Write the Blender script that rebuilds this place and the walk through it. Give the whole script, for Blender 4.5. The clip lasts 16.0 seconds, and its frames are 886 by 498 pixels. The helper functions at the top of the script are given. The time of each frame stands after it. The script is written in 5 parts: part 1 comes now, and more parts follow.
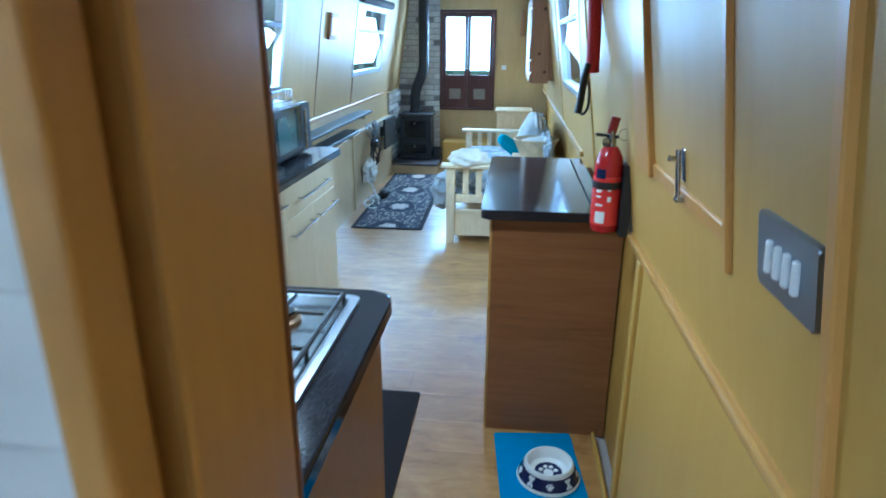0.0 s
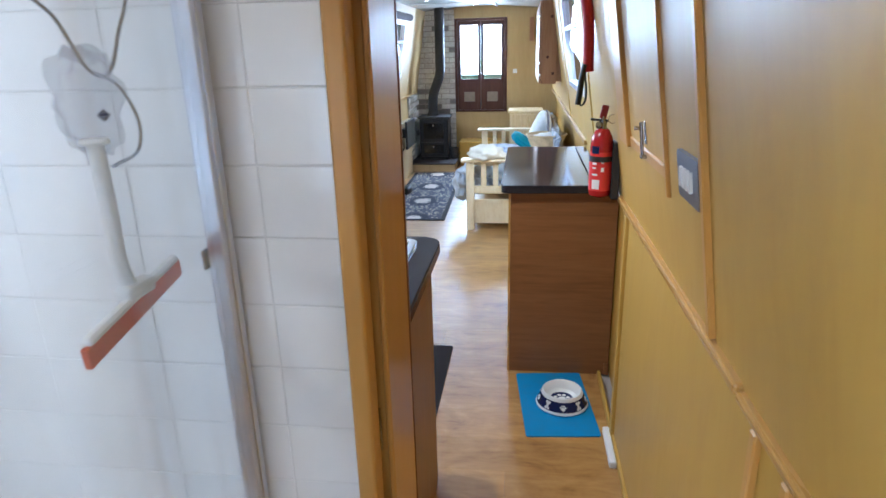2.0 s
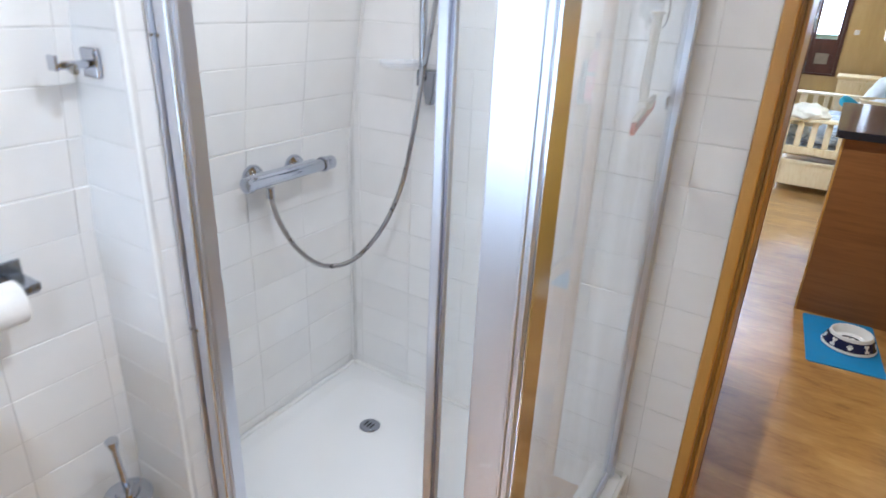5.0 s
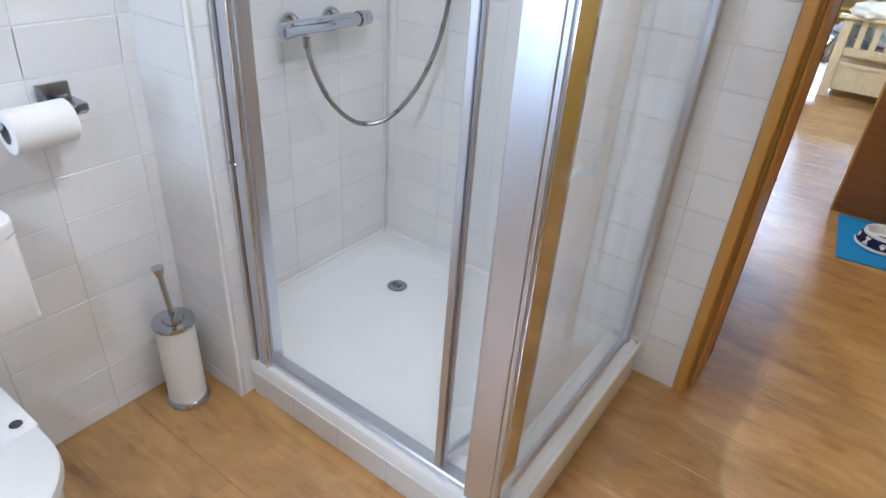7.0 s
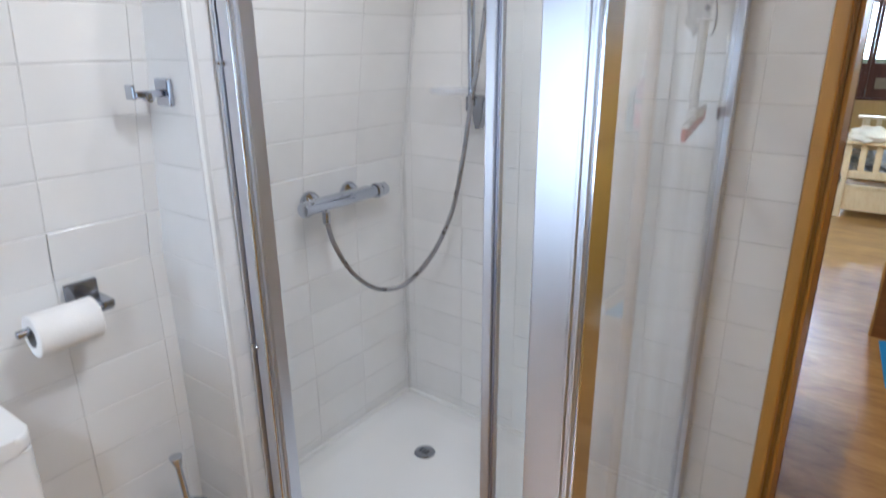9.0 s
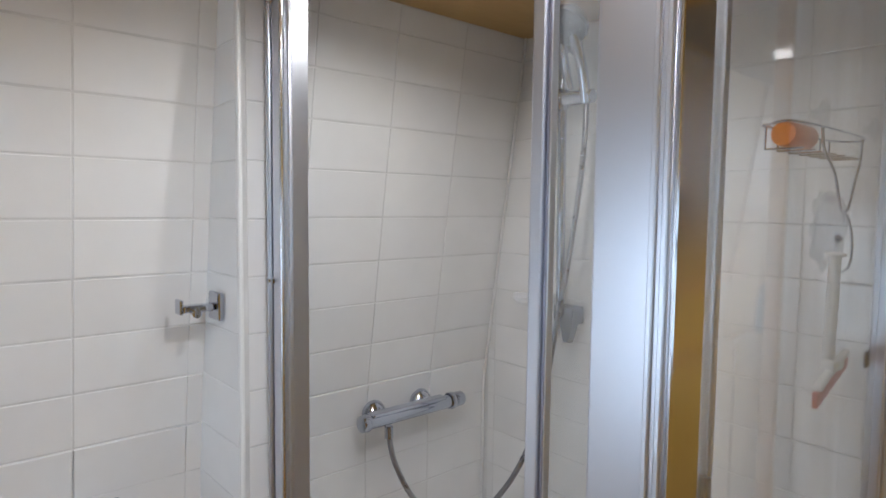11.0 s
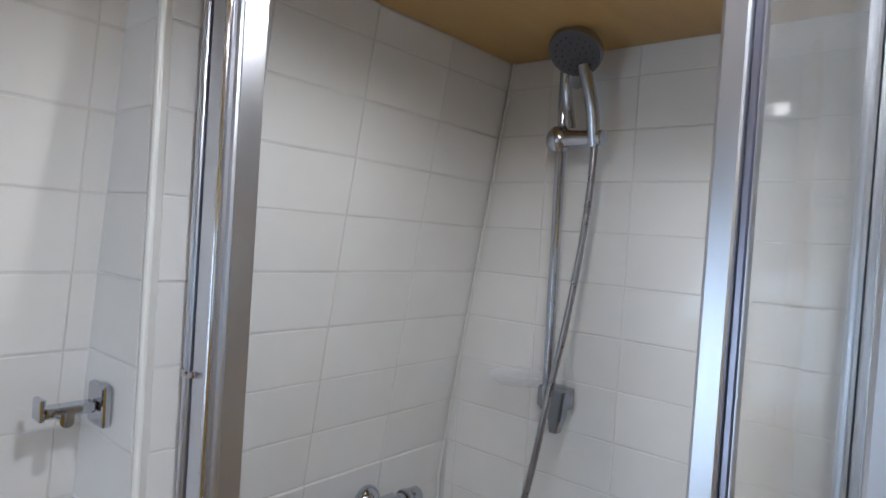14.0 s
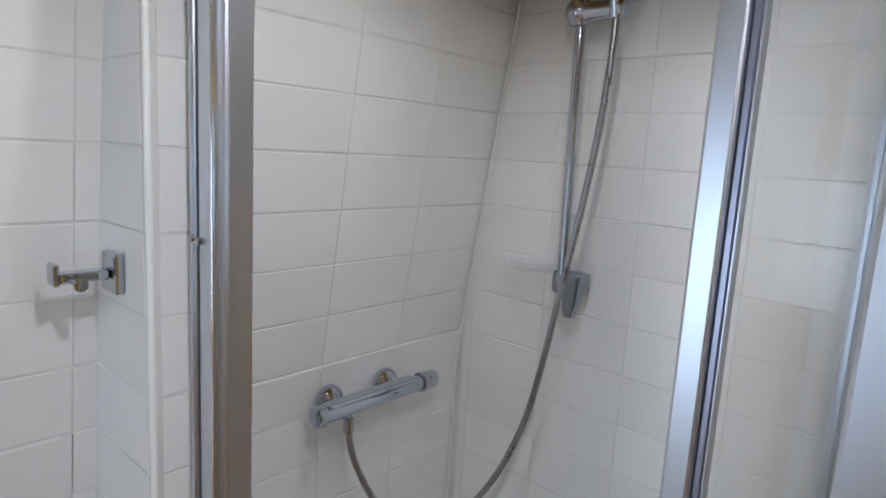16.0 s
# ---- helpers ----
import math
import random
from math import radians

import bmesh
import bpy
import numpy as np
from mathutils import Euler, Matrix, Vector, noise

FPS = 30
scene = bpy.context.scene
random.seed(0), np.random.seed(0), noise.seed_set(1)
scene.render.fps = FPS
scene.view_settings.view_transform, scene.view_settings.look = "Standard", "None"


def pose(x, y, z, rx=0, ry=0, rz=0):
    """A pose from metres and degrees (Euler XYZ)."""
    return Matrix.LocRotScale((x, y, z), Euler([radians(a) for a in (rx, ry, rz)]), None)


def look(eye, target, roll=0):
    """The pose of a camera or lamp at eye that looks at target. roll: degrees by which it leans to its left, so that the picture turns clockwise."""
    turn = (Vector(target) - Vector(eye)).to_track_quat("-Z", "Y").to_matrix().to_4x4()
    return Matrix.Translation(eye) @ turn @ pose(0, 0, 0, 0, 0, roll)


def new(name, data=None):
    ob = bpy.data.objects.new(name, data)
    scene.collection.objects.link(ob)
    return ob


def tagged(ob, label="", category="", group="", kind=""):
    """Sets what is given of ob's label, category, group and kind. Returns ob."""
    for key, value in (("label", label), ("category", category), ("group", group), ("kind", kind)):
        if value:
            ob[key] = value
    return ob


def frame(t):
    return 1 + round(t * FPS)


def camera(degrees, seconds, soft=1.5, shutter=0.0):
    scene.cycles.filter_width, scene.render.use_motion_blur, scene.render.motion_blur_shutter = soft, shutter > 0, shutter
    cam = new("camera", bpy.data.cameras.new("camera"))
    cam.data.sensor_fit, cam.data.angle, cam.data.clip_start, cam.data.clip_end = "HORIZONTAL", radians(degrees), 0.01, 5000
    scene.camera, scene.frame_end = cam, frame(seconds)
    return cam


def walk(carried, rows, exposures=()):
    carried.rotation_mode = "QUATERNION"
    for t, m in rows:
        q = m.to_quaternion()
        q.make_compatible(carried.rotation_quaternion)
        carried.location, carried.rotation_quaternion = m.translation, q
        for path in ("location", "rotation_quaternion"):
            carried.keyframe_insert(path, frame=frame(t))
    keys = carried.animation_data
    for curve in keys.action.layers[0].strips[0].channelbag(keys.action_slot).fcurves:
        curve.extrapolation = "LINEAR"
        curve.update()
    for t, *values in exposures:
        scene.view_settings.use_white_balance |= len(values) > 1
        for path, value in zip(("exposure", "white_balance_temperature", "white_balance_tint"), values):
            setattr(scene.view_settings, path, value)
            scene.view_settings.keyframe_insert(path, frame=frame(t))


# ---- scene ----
cam = camera(71.8, 16.0, soft=1.55, shutter=0.5)
PATH = [
    (0, (1.35, -0.294, 1.447), (1.143, 1.589, 0.806), 0.4),
    (0.5, (1.339, -0.411, 1.429), (1.032, 1.447, 0.754), -0.2),
    (1, (1.338, -0.509, 1.453), (1.0, 1.357, 0.819), -0.8),
    (1.5, (1.347, -0.643, 1.466), (1.091, 1.253, 0.884), -1.4),
    (2, (1.348, -0.812, 1.461), (1.092, 1.071, 0.837), -1.5),
    (2.5, (1.349, -0.9, 1.47), (1.059, 0.996, 0.904), -0.9),
    (3, (1.322, -1.025, 1.458), (0.853, 0.823, 0.853), -0.7),
    (3.5, (1.269, -1.152, 1.425), (0.578, 0.583, 0.71), 0.2),
    (4, (1.243, -1.24, 1.424), (0.406, 0.428, 0.704), 0.2),
    (4.5, (1.249, -1.373, 1.428), (0.345, 0.254, 0.694), 0.1),
    (5, (1.228, -1.495, 1.394), (0.257, 0.074, 0.623), 2.4),
    (5.2, (1.236, -1.519, 1.378), (0.265, 0.038, 0.584), 3.3),
    (7.5, (1.284, -1.567, 1.267), (0.32, -0.165, 0.216), 3.9),
    (8, (1.267, -1.559, 1.284), (0.295, -0.133, 0.273), 3.1),
    (8.5, (1.262, -1.555, 1.303), (0.196, -0.054, 0.523), 0.3),
    (9, (1.247, -1.526, 1.34), (0.109, -0.011, 0.7), -0.5),
    (9.5, (1.215, -1.471, 1.37), (-0.066, 0.002, 0.935), -0.1),
    (10, (1.196, -1.411, 1.396), (-0.236, -0.037, 1.145), -0.5),
    (10.2, (1.214, -1.375, 1.405), (-0.296, -0.076, 1.225), -0.1),
    (12.3, (1.047, -1.264, 1.487), (-0.328, 0.188, 1.439), 0.8),
    (12.5, (1.001, -1.255, 1.485), (-0.34, 0.228, 1.475), 0.9),
    (13, (0.948, -1.204, 1.509), (-0.352, 0.315, 1.532), 3.3),
    (13.5, (0.901, -1.189, 1.504), (-0.369, 0.356, 1.518), 3.3),
    (14, (0.884, -1.178, 1.496), (-0.402, 0.353, 1.452), 3.8),
    (14.5, (0.882, -1.179, 1.468), (-0.398, 0.353, 1.336), 3.6),
    (15, (0.885, -1.164, 1.443), (-0.375, 0.369, 1.198), 3.5),
    (15.5, (0.880, -1.156, 1.434), (-0.379, 0.37, 1.137), 3.6),
    (16, (0.896, -1.148, 1.432), (-0.424, 0.32, 1.113), 3.2),
]
EXPOSURE = [(0, 0.38, 4150, -5), (0.5, 0.5, 4050, -3), (1.0, 0.55, 4550, 4), (1.5, 0.58, 5050, 8), (2.0, 0.57, 5150, 10), (2.5, 0.5, 5350, 12), (3.5, 0.78, 5150, 11), (4.0, 0.78, 5550, 11), (4.5, 0.72, 5550, 11), (5.0, 0.7, 5550, 11), (7.5, 0.52, 5500, 11), (8.5, 0.46, 5650, 11), (9.5, 0.12, 5700, 12), (10.0, 0.02, 5800, 12), (12.5, -0.3, 6000, 12), (13.5, -0.35, 5800, 11), (14.5, -0.3, 5750, 10), (16, -0.25, 5800, 11)]
walk(cam, [(t, look(eye, target, roll)) for t, eye, target, roll in PATH], EXPOSURE)


# ---- world and light ----
world = bpy.data.worlds.new("overcast_sky")
scene.world = world
world.use_nodes = True
wn = world.node_tree.nodes
sky = wn.new("ShaderNodeTexSky")
sky.sky_type, sky.sun_disc, sky.sun_elevation, sky.sun_rotation = "NISHITA", False, radians(48), radians(200)
sky.dust_density, sky.air_density = 4.0, 1.0
wn["Background"].inputs["Strength"].default_value = 0.15
world.node_tree.links.new(sky.outputs["Color"], wn["Background"].inputs["Color"])


def sun_lamp():
    d = bpy.data.lights.new("sun", "SUN")
    d.energy, d.angle, d.color = 1.0, radians(12), (1.0, 0.96, 0.9)
    new("sun", d).matrix_basis = pose(0, 0, 8, 42, 0, 160)


sun_lamp()


def area(name, m, sx, sy, power, color):
    d = bpy.data.lights.new(name, "AREA")
    d.shape, d.size, d.size_y, d.energy, d.color = "RECTANGLE", sx, sy, power, color
    new(name, d).matrix_basis = m


DAY = (0.74, 0.87, 1.0)
WARM = (1.0, 0.95, 0.86)
LED_WHITE = (1.0, 0.985, 0.95)
FILL_COOL = (0.84, 0.92, 1.0)


def spot(name, x, y, z, power, color=WARM, cone=166, blend=0.6):
    d = bpy.data.lights.new(name, "SPOT")
    d.energy, d.color, d.spot_size, d.spot_blend, d.shadow_soft_size = power, color, radians(cone), blend, 0.022
    new(name, d).matrix_basis = pose(x, y, z)


area("window_daylight", look((-0.10, 5.6, 1.45), (0.9, 5.4, 1.0)), 1.0, 0.45, 11.5, DAY)
area("window_daylight", look((-0.10, 2.75, 1.45), (0.9, 2.6, 0.7)), 1.0, 0.45, 21, DAY)
area("window_daylight", look((1.74, 3.15, 1.5), (0.8, 2.9, 0.7)), 1.0, 0.45, 15, DAY)
area("door_daylight", look((0.79, 7.60, 1.42), (0.79, 5.0, 1.0)), 0.55, 0.62, 40, DAY)
area("window_daylight", look((0.18, -2.80, 1.04), (0.22, -1.0, 1.0)), 0.42, 0.76, 4.6, DAY)
area("window_daylight", look((1.70, -1.36, 1.30), (0.6, -1.36, 1.15)), 0.78, 0.36, 1.2, DAY)
# The last, cool one is an added fill for the bulkhead and pillar.
for lx, ly, lp, lc, cone in ((0.50, -0.62, 8.0, WARM, 166), (0.88, -0.95, 21.0, LED_WHITE, 174), (1.20, -2.05, 25.0, FILL_COOL, 174)):
    spot("downlight_and_fill", lx, ly, 1.890, lp, lc, cone, 0.5)
# The one at (0.90, 0.95) has no fitting: a fill brightening the galley floor.
for lx, ly, lp, cone in ((0.50, 1.7, 11.0, 140), (0.90, 0.95, 36.0, 122), (0.35, 4.3, 2.5, 150), (1.25, 5.2, 2.0, 150)):
    spot("downlight_and_fill", lx, ly, 1.885, lp, WARM, cone)

# ---- materials ----


class Mat:
    """A small node-material builder."""

    def __init__(self, name, base=(0.8, 0.8, 0.8), rough=0.5, metal=0.0, **extra):
        self.m = bpy.data.materials.new(name)
        self.m.use_nodes = True
        self.t = self.m.node_tree
        self.b = self.t.nodes["Principled BSDF"]
        self.set("Base Color", (*base, 1)), self.set("Roughness", rough), self.set("Metallic", metal)
        for k, v in extra.items():
            self.set(k.replace("_", " "), v)

    def set(self, key, value):
        self.b.inputs[key].default_value = value

    def node(self, kind, **values):
        n = self.t.nodes.new(kind)
        for k, v in values.items():
            n.inputs[k.replace("_", " ")].default_value = v
        return n

    def link(self, a, b):
        self.t.links.new(a, b)

    def coords(self, scale=(1, 1, 1)):
        c, m = self.node("ShaderNodeTexCoord"), self.node("ShaderNodeMapping")
        m.inputs["Scale"].default_value = scale
        self.link(c.outputs["Object"], m.inputs["Vector"])
        return m.outputs["Vector"]

    def world_coords(self, scale=(1, 1, 1)):
        g, m = self.node("ShaderNodeNewGeometry"), self.node("ShaderNodeMapping")
        m.inputs["Scale"].default_value = scale
        self.link(g.outputs["Position"], m.inputs["Vector"])
        return m.outputs["Vector"]

    def noise(self, vec, scale, detail=4.0, rough=0.55, distort=0.0):
        n = self.node("ShaderNodeTexNoise", Scale=scale, Detail=detail, Roughness=rough, Distortion=distort)
        self.link(vec, n.inputs["Vector"])
        return n.outputs["Fac"]

    def ramp(self, fac, stops):
        r = self.node("ShaderNodeValToRGB")
        e = r.color_ramp.elements
        while len(e) < len(stops):
            e.new(0.5)
        for el, (p, c) in zip(e, stops):
            el.position, el.color = p, (*c, 1)
        self.link(fac, r.inputs["Fac"])
        return r.outputs["Color"]

    def mix(self, a, b, fac, kind="MIX"):
        n = self.node("ShaderNodeMixRGB")
        n.blend_type = kind
        for sock, v in (("Color1", a), ("Color2", b), ("Fac", fac)):
            if isinstance(v, (int, float)):
                n.inputs[sock].default_value = v
            elif isinstance(v, tuple):
                n.inputs[sock].default_value = (*v, 1)
            else:
                self.link(v, n.inputs[sock])
        return n.outputs["Color"]

    def maths(self, op, a, b=0.0):
        n = self.node("ShaderNodeMath")
        n.operation = op
        for i, v in enumerate((a, b)):
            if isinstance(v, (int, float)):
                n.inputs[i].default_value = v
            else:
                self.link(v, n.inputs[i])
        return n.outputs[0]

    def color(self, c):
        self.link(c, self.b.inputs["Base Color"])
        return self

    def rough(self, fac, lo, hi):
        r = self.node("ShaderNodeMapRange")
        r.inputs["To Min"].default_value, r.inputs["To Max"].default_value = lo, hi
        self.link(fac, r.inputs["Value"])
        self.link(r.outputs[0], self.b.inputs["Roughness"])
        return self

    def bump(self, fac, strength, dist=0.002):
        n = self.node("ShaderNodeBump", Strength=strength, Distance=dist)
        self.link(fac, n.inputs["Height"])
        self.link(n.outputs["Normal"], self.b.inputs["Normal"])
        return self


def wood(name, dark, mid, light, grain, rough=0.35, vary=0.0, coat=0.0, world=True):
    """Wood with long grain; grain: the stretch along x, y, z (small along the fibre)."""
    m = Mat(name, mid, rough)
    v = m.world_coords(grain) if world else m.coords(grain)
    fine, broad = m.noise(v, 14, 6, 0.6, 0.6), m.noise(v, 2.2, 3, 0.5, 1.2)
    col = m.ramp(m.maths("ADD", m.maths("MULTIPLY", fine, 0.55), m.maths("MULTIPLY", broad, 0.45)), ((0.32, dark), (0.5, mid), (0.70, light)))
    if vary:
        o = m.node("ShaderNodeObjectInfo")
        col = m.mix(col, m.ramp(o.outputs["Random"], ((0.0, (0.72, 0.70, 0.66)), (1.0, (1.15, 1.12, 1.08)))), vary, "MULTIPLY")
    m.color(col).rough(broad, rough - 0.07, rough + 0.1).bump(fine, 0.12, 0.001)
    if coat:
        m.set("Coat Weight", coat), m.set("Coat Roughness", 0.24)
    return m.m


def laminate():
    """Oak-effect planks: streaks along x, cloudy rustic patches and a satin lacquer."""
    m = Mat("oak_laminate_plank", (0.4, 0.25, 0.09), 0.34)
    v, o = m.world_coords((0.7, 4.0, 4.0)), m.node("ShaderNodeObjectInfo")
    fine, streak, patch = m.noise(v, 14, 6, 0.6, 0.6), m.noise(v, 2.4, 3, 0.5, 1.2), m.noise(m.world_coords((1.6, 3.0, 1)), 3.2, 4, 0.6, 0.8)
    grain = m.maths("ADD", m.maths("MULTIPLY", fine, 0.22), m.maths("ADD", m.maths("MULTIPLY", streak, 0.28), m.maths("MULTIPLY", patch, 0.50)))
    col = m.ramp(grain, ((0.35, (0.25, 0.108, 0.024)), (0.46, (0.41, 0.215, 0.055)), (0.54, (0.475, 0.262, 0.072)), (0.64, (0.57, 0.345, 0.115))))
    col = m.mix(col, m.ramp(o.outputs["Random"], ((0.0, (0.74, 0.70, 0.66)), (1.0, (1.14, 1.12, 1.08)))), 0.4, "MULTIPLY")
    m.color(col).rough(patch, 0.26, 0.40).bump(fine, 0.06, 0.001)
    m.set("Coat Weight", 1.0), m.set("Coat Roughness", 0.27), m.set("Coat IOR", 1.85)
    return m.m


def tile_material():
    m = Mat("glazed_white_tile", (0.80, 0.79, 0.77), 0.12, Specular_IOR_Level=0.5)
    o = m.node("ShaderNodeObjectInfo")
    shade = m.ramp(o.outputs["Random"], ((0.0, (0.775, 0.77, 0.755)), (0.5, (0.80, 0.795, 0.785)), (1.0, (0.82, 0.815, 0.80))))
    v = m.world_coords()
    cloud = m.noise(v, 9, 4)
    m.color(m.mix(shade, m.ramp(cloud, ((0.3, (0.93, 0.93, 0.93)), (0.7, (1, 1, 1)))), 0.6, "MULTIPLY"))
    m.rough(m.noise(v, 40, 3), 0.035, 0.08).bump(m.noise(v, 10, 2), 0.03, 0.004)
    return m.m


def speckled(name, base, spots, scale, rough):
    m = Mat(name, base, rough, Specular_IOR_Level=0.36)
    v = m.world_coords()
    f = m.noise(v, scale, 2, 0.7)
    m.color(m.ramp(f, ((0.45, base), (0.62, spots)))).rough(m.noise(v, 7, 3), rough * 0.7, rough * 1.6)
    return m.m


def plain(name, base, rough=0.5, metal=0.0, grain=60, depth=0.05, vary=0.12, **extra):
    m = Mat(name, base, rough, metal, **extra)
    v = m.world_coords()
    f, b = m.noise(v, grain, 3), m.noise(v, grain / 12, 3)
    lo, hi = tuple(c * (1 - vary) for c in base), tuple(min(1, c * (1 + vary)) for c in base)
    m.color(m.ramp(b, ((0.3, lo), (0.7, hi)))).rough(b, max(0.02, rough * 0.8), min(1, rough * 1.25)).bump(f, depth, 0.001)
    return m.m


def brushed(name, base, rough, stretch):
    m = Mat(name, base, rough, 1.0)
    f = m.noise(m.world_coords(stretch), 60, 4)
    m.rough(f, rough * 0.85, rough * 1.15).bump(f, 0.008, 0.0005)
    return m.m


TILE = tile_material()
GROUT = plain("pale_grout", (0.66, 0.655, 0.64), 0.85, grain=90, depth=0.3)
PLY = wood("ash_veneer_panel", (0.455, 0.266, 0.042), (0.485, 0.291, 0.049), (0.515, 0.316, 0.060), (1.6, 1.6, 0.30), 0.46, coat=0.06)
PLY_PALE = wood("pale_ash_veneer_panel", (0.47, 0.325, 0.125), (0.51, 0.36, 0.15), (0.55, 0.395, 0.175), (1.6, 1.6, 0.30), 0.44, coat=0.06)
PLY_CEIL = wood("ceiling_veneer_panel", (0.46, 0.275, 0.095), (0.50, 0.31, 0.11), (0.54, 0.345, 0.13), (2.0, 0.3, 2.0), 0.42)
OAK = wood("varnished_oak_trim", (0.50, 0.258, 0.052), (0.54, 0.284, 0.061), (0.575, 0.310, 0.072), (2.4, 2.4, 0.25), 0.33, coat=0.3)
OAK_Y = wood("varnished_oak_rail", (0.43, 0.23, 0.05), (0.51, 0.285, 0.066), (0.56, 0.325, 0.085), (5.0, 0.3, 5.0), 0.28, coat=0.5)
OAK_DARK = wood("dark_stained_edge", (0.10, 0.03, 0.01), (0.16, 0.055, 0.02), (0.20, 0.08, 0.03), (5.0, 5.0, 0.3), 0.3)
LAMINATE = laminate()
WALNUT = wood("dark_oak_end_panel", (0.175, 0.070, 0.018), (0.235, 0.098, 0.027), (0.28, 0.122, 0.037), (0.35, 4.0, 5.0), 0.42)
HOBWOOD = wood("oak_door_front", (0.22, 0.12, 0.068), (0.27, 0.152, 0.09), (0.31, 0.18, 0.108), (4.0, 4.0, 0.4), 0.4)
CREAM_WOOD = wood("pale_maple_front", (0.50, 0.385, 0.21), (0.55, 0.43, 0.245), (0.59, 0.47, 0.28), (2.0, 2.0, 0.4), 0.40)
PINE = wood("pale_pine", (0.66, 0.50, 0.26), (0.76, 0.62, 0.38), (0.82, 0.70, 0.47), (4.0, 4.0, 1.0), 0.45)
PINE_BROWN = wood("brown_pine_board", (0.27, 0.135, 0.065), (0.36, 0.19, 0.095), (0.43, 0.245, 0.13), (5.0, 5.0, 0.4), 0.5)
MAHOGANY = wood("mahogany_door", (0.055, 0.018, 0.012), (0.085, 0.028, 0.018), (0.115, 0.04, 0.026), (5.0, 5.0, 0.4), 0.35)
GRANITE = speckled("dark_granite_worktop", (0.012, 0.011, 0.015), (0.032, 0.029, 0.036), 260, 0.09)
ALU = brushed("satin_aluminium", (0.66, 0.68, 0.74), 0.31, (6, 6, 0.25))
POLISHED = brushed("polished_aluminium", (0.72, 0.73, 0.77), 0.12, (6, 6, 0.25))
CHROME = plain("chrome", (0.52, 0.55, 0.62), 0.06, 1.0, grain=40, depth=0.01, vary=0.03)
CHROME_DULL = plain("dulled_chrome", (0.37, 0.39, 0.44), 0.16, 1.0, grain=80, depth=0.02)
STEEL = brushed("brushed_steel_plate", (0.27, 0.31, 0.39), 0.34, (0.3, 6, 6))
DARK_CHROME = brushed("dark_chrome_channel", (0.34, 0.34, 0.42), 0.32, (6, 6, 0.25))
HOSE = plain("metal_hose", (0.38, 0.38, 0.40), 0.28, 1.0, grain=300, depth=0.3)
ACRYLIC = plain("white_acrylic", (0.80, 0.80, 0.79), 0.22, grain=20, depth=0.02, vary=0.03)
CERAMIC = plain("white_ceramic", (0.82, 0.82, 0.81), 0.10, grain=15, depth=0.02, vary=0.02)
PAPER = plain("toilet_paper", (0.84, 0.83, 0.81), 0.95, grain=180, depth=0.35, vary=0.04)
WHITE_PLASTIC = plain("white_plastic", (0.78, 0.78, 0.76), 0.35, grain=40, depth=0.03, vary=0.05)
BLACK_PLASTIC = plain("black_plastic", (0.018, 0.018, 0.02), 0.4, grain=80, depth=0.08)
CAST_IRON = plain("black_cast_iron", (0.022, 0.022, 0.025), 0.5, grain=120, depth=0.25)
RED_PAINT = plain("red_gloss_paint", (0.38, 0.014, 0.016), 0.22, grain=30, depth=0.02, vary=0.06)
RED_CLOTH = plain("red_nylon", (0.50, 0.02, 0.03), 0.6, grain=200, depth=0.3)
RED_RUBBER = plain("red_rubber", (0.55, 0.07, 0.035), 0.45, grain=80, depth=0.05)
ORANGE = plain("orange_plastic", (0.85, 0.25, 0.04), 0.3, grain=30, depth=0.02)
BLUE_MAT = plain("blue_rubber_mat", (0.015, 0.23, 0.50), 0.55, grain=260, depth=0.4, vary=0.07)
NAVY = plain("navy_enamel", (0.012, 0.018, 0.07), 0.25, grain=40, depth=0.02)
TEAL = plain("teal_cloth", (0.02, 0.30, 0.40), 0.9, grain=220, depth=0.4)
CREAM_CLOTH = plain("cream_fleece", (0.80, 0.74, 0.60), 0.95, grain=90, depth=0.6)
WHITE_CLOTH = plain("white_cotton", (0.78, 0.78, 0.77), 0.9, grain=120, depth=0.4)
WICKER = plain("pale_wicker", (0.62, 0.50, 0.32), 0.8, grain=160, depth=0.8, vary=0.25)
SOCKET_WHITE = plain("ivory_switch", (0.72, 0.71, 0.68), 0.3, grain=30, depth=0.02, vary=0.03)
MAT_BLACK = plain("black_kitchen_mat", (0.014, 0.010, 0.013), 0.9, grain=300, depth=0.6, vary=0.3)
GREY_SHELF = plain("dark_glass_shelf", (0.07, 0.08, 0.09), 0.38, grain=30, depth=0.01)
CEIL_WHITE = plain("pale_ceiling_board", (0.42, 0.41, 0.38), 0.24, grain=20, depth=0.04, vary=0.06)
MORTAR = plain("pale_mortar", (0.42, 0.38, 0.34), 0.9, grain=160, depth=0.5)
HULL = plain("painted_steel_hull", (0.55, 0.56, 0.57), 0.5)
CLEAR = Mat("clear_glass", (0.97, 0.985, 0.98), 0.0, Transmission_Weight=1.0, IOR=1.45).m


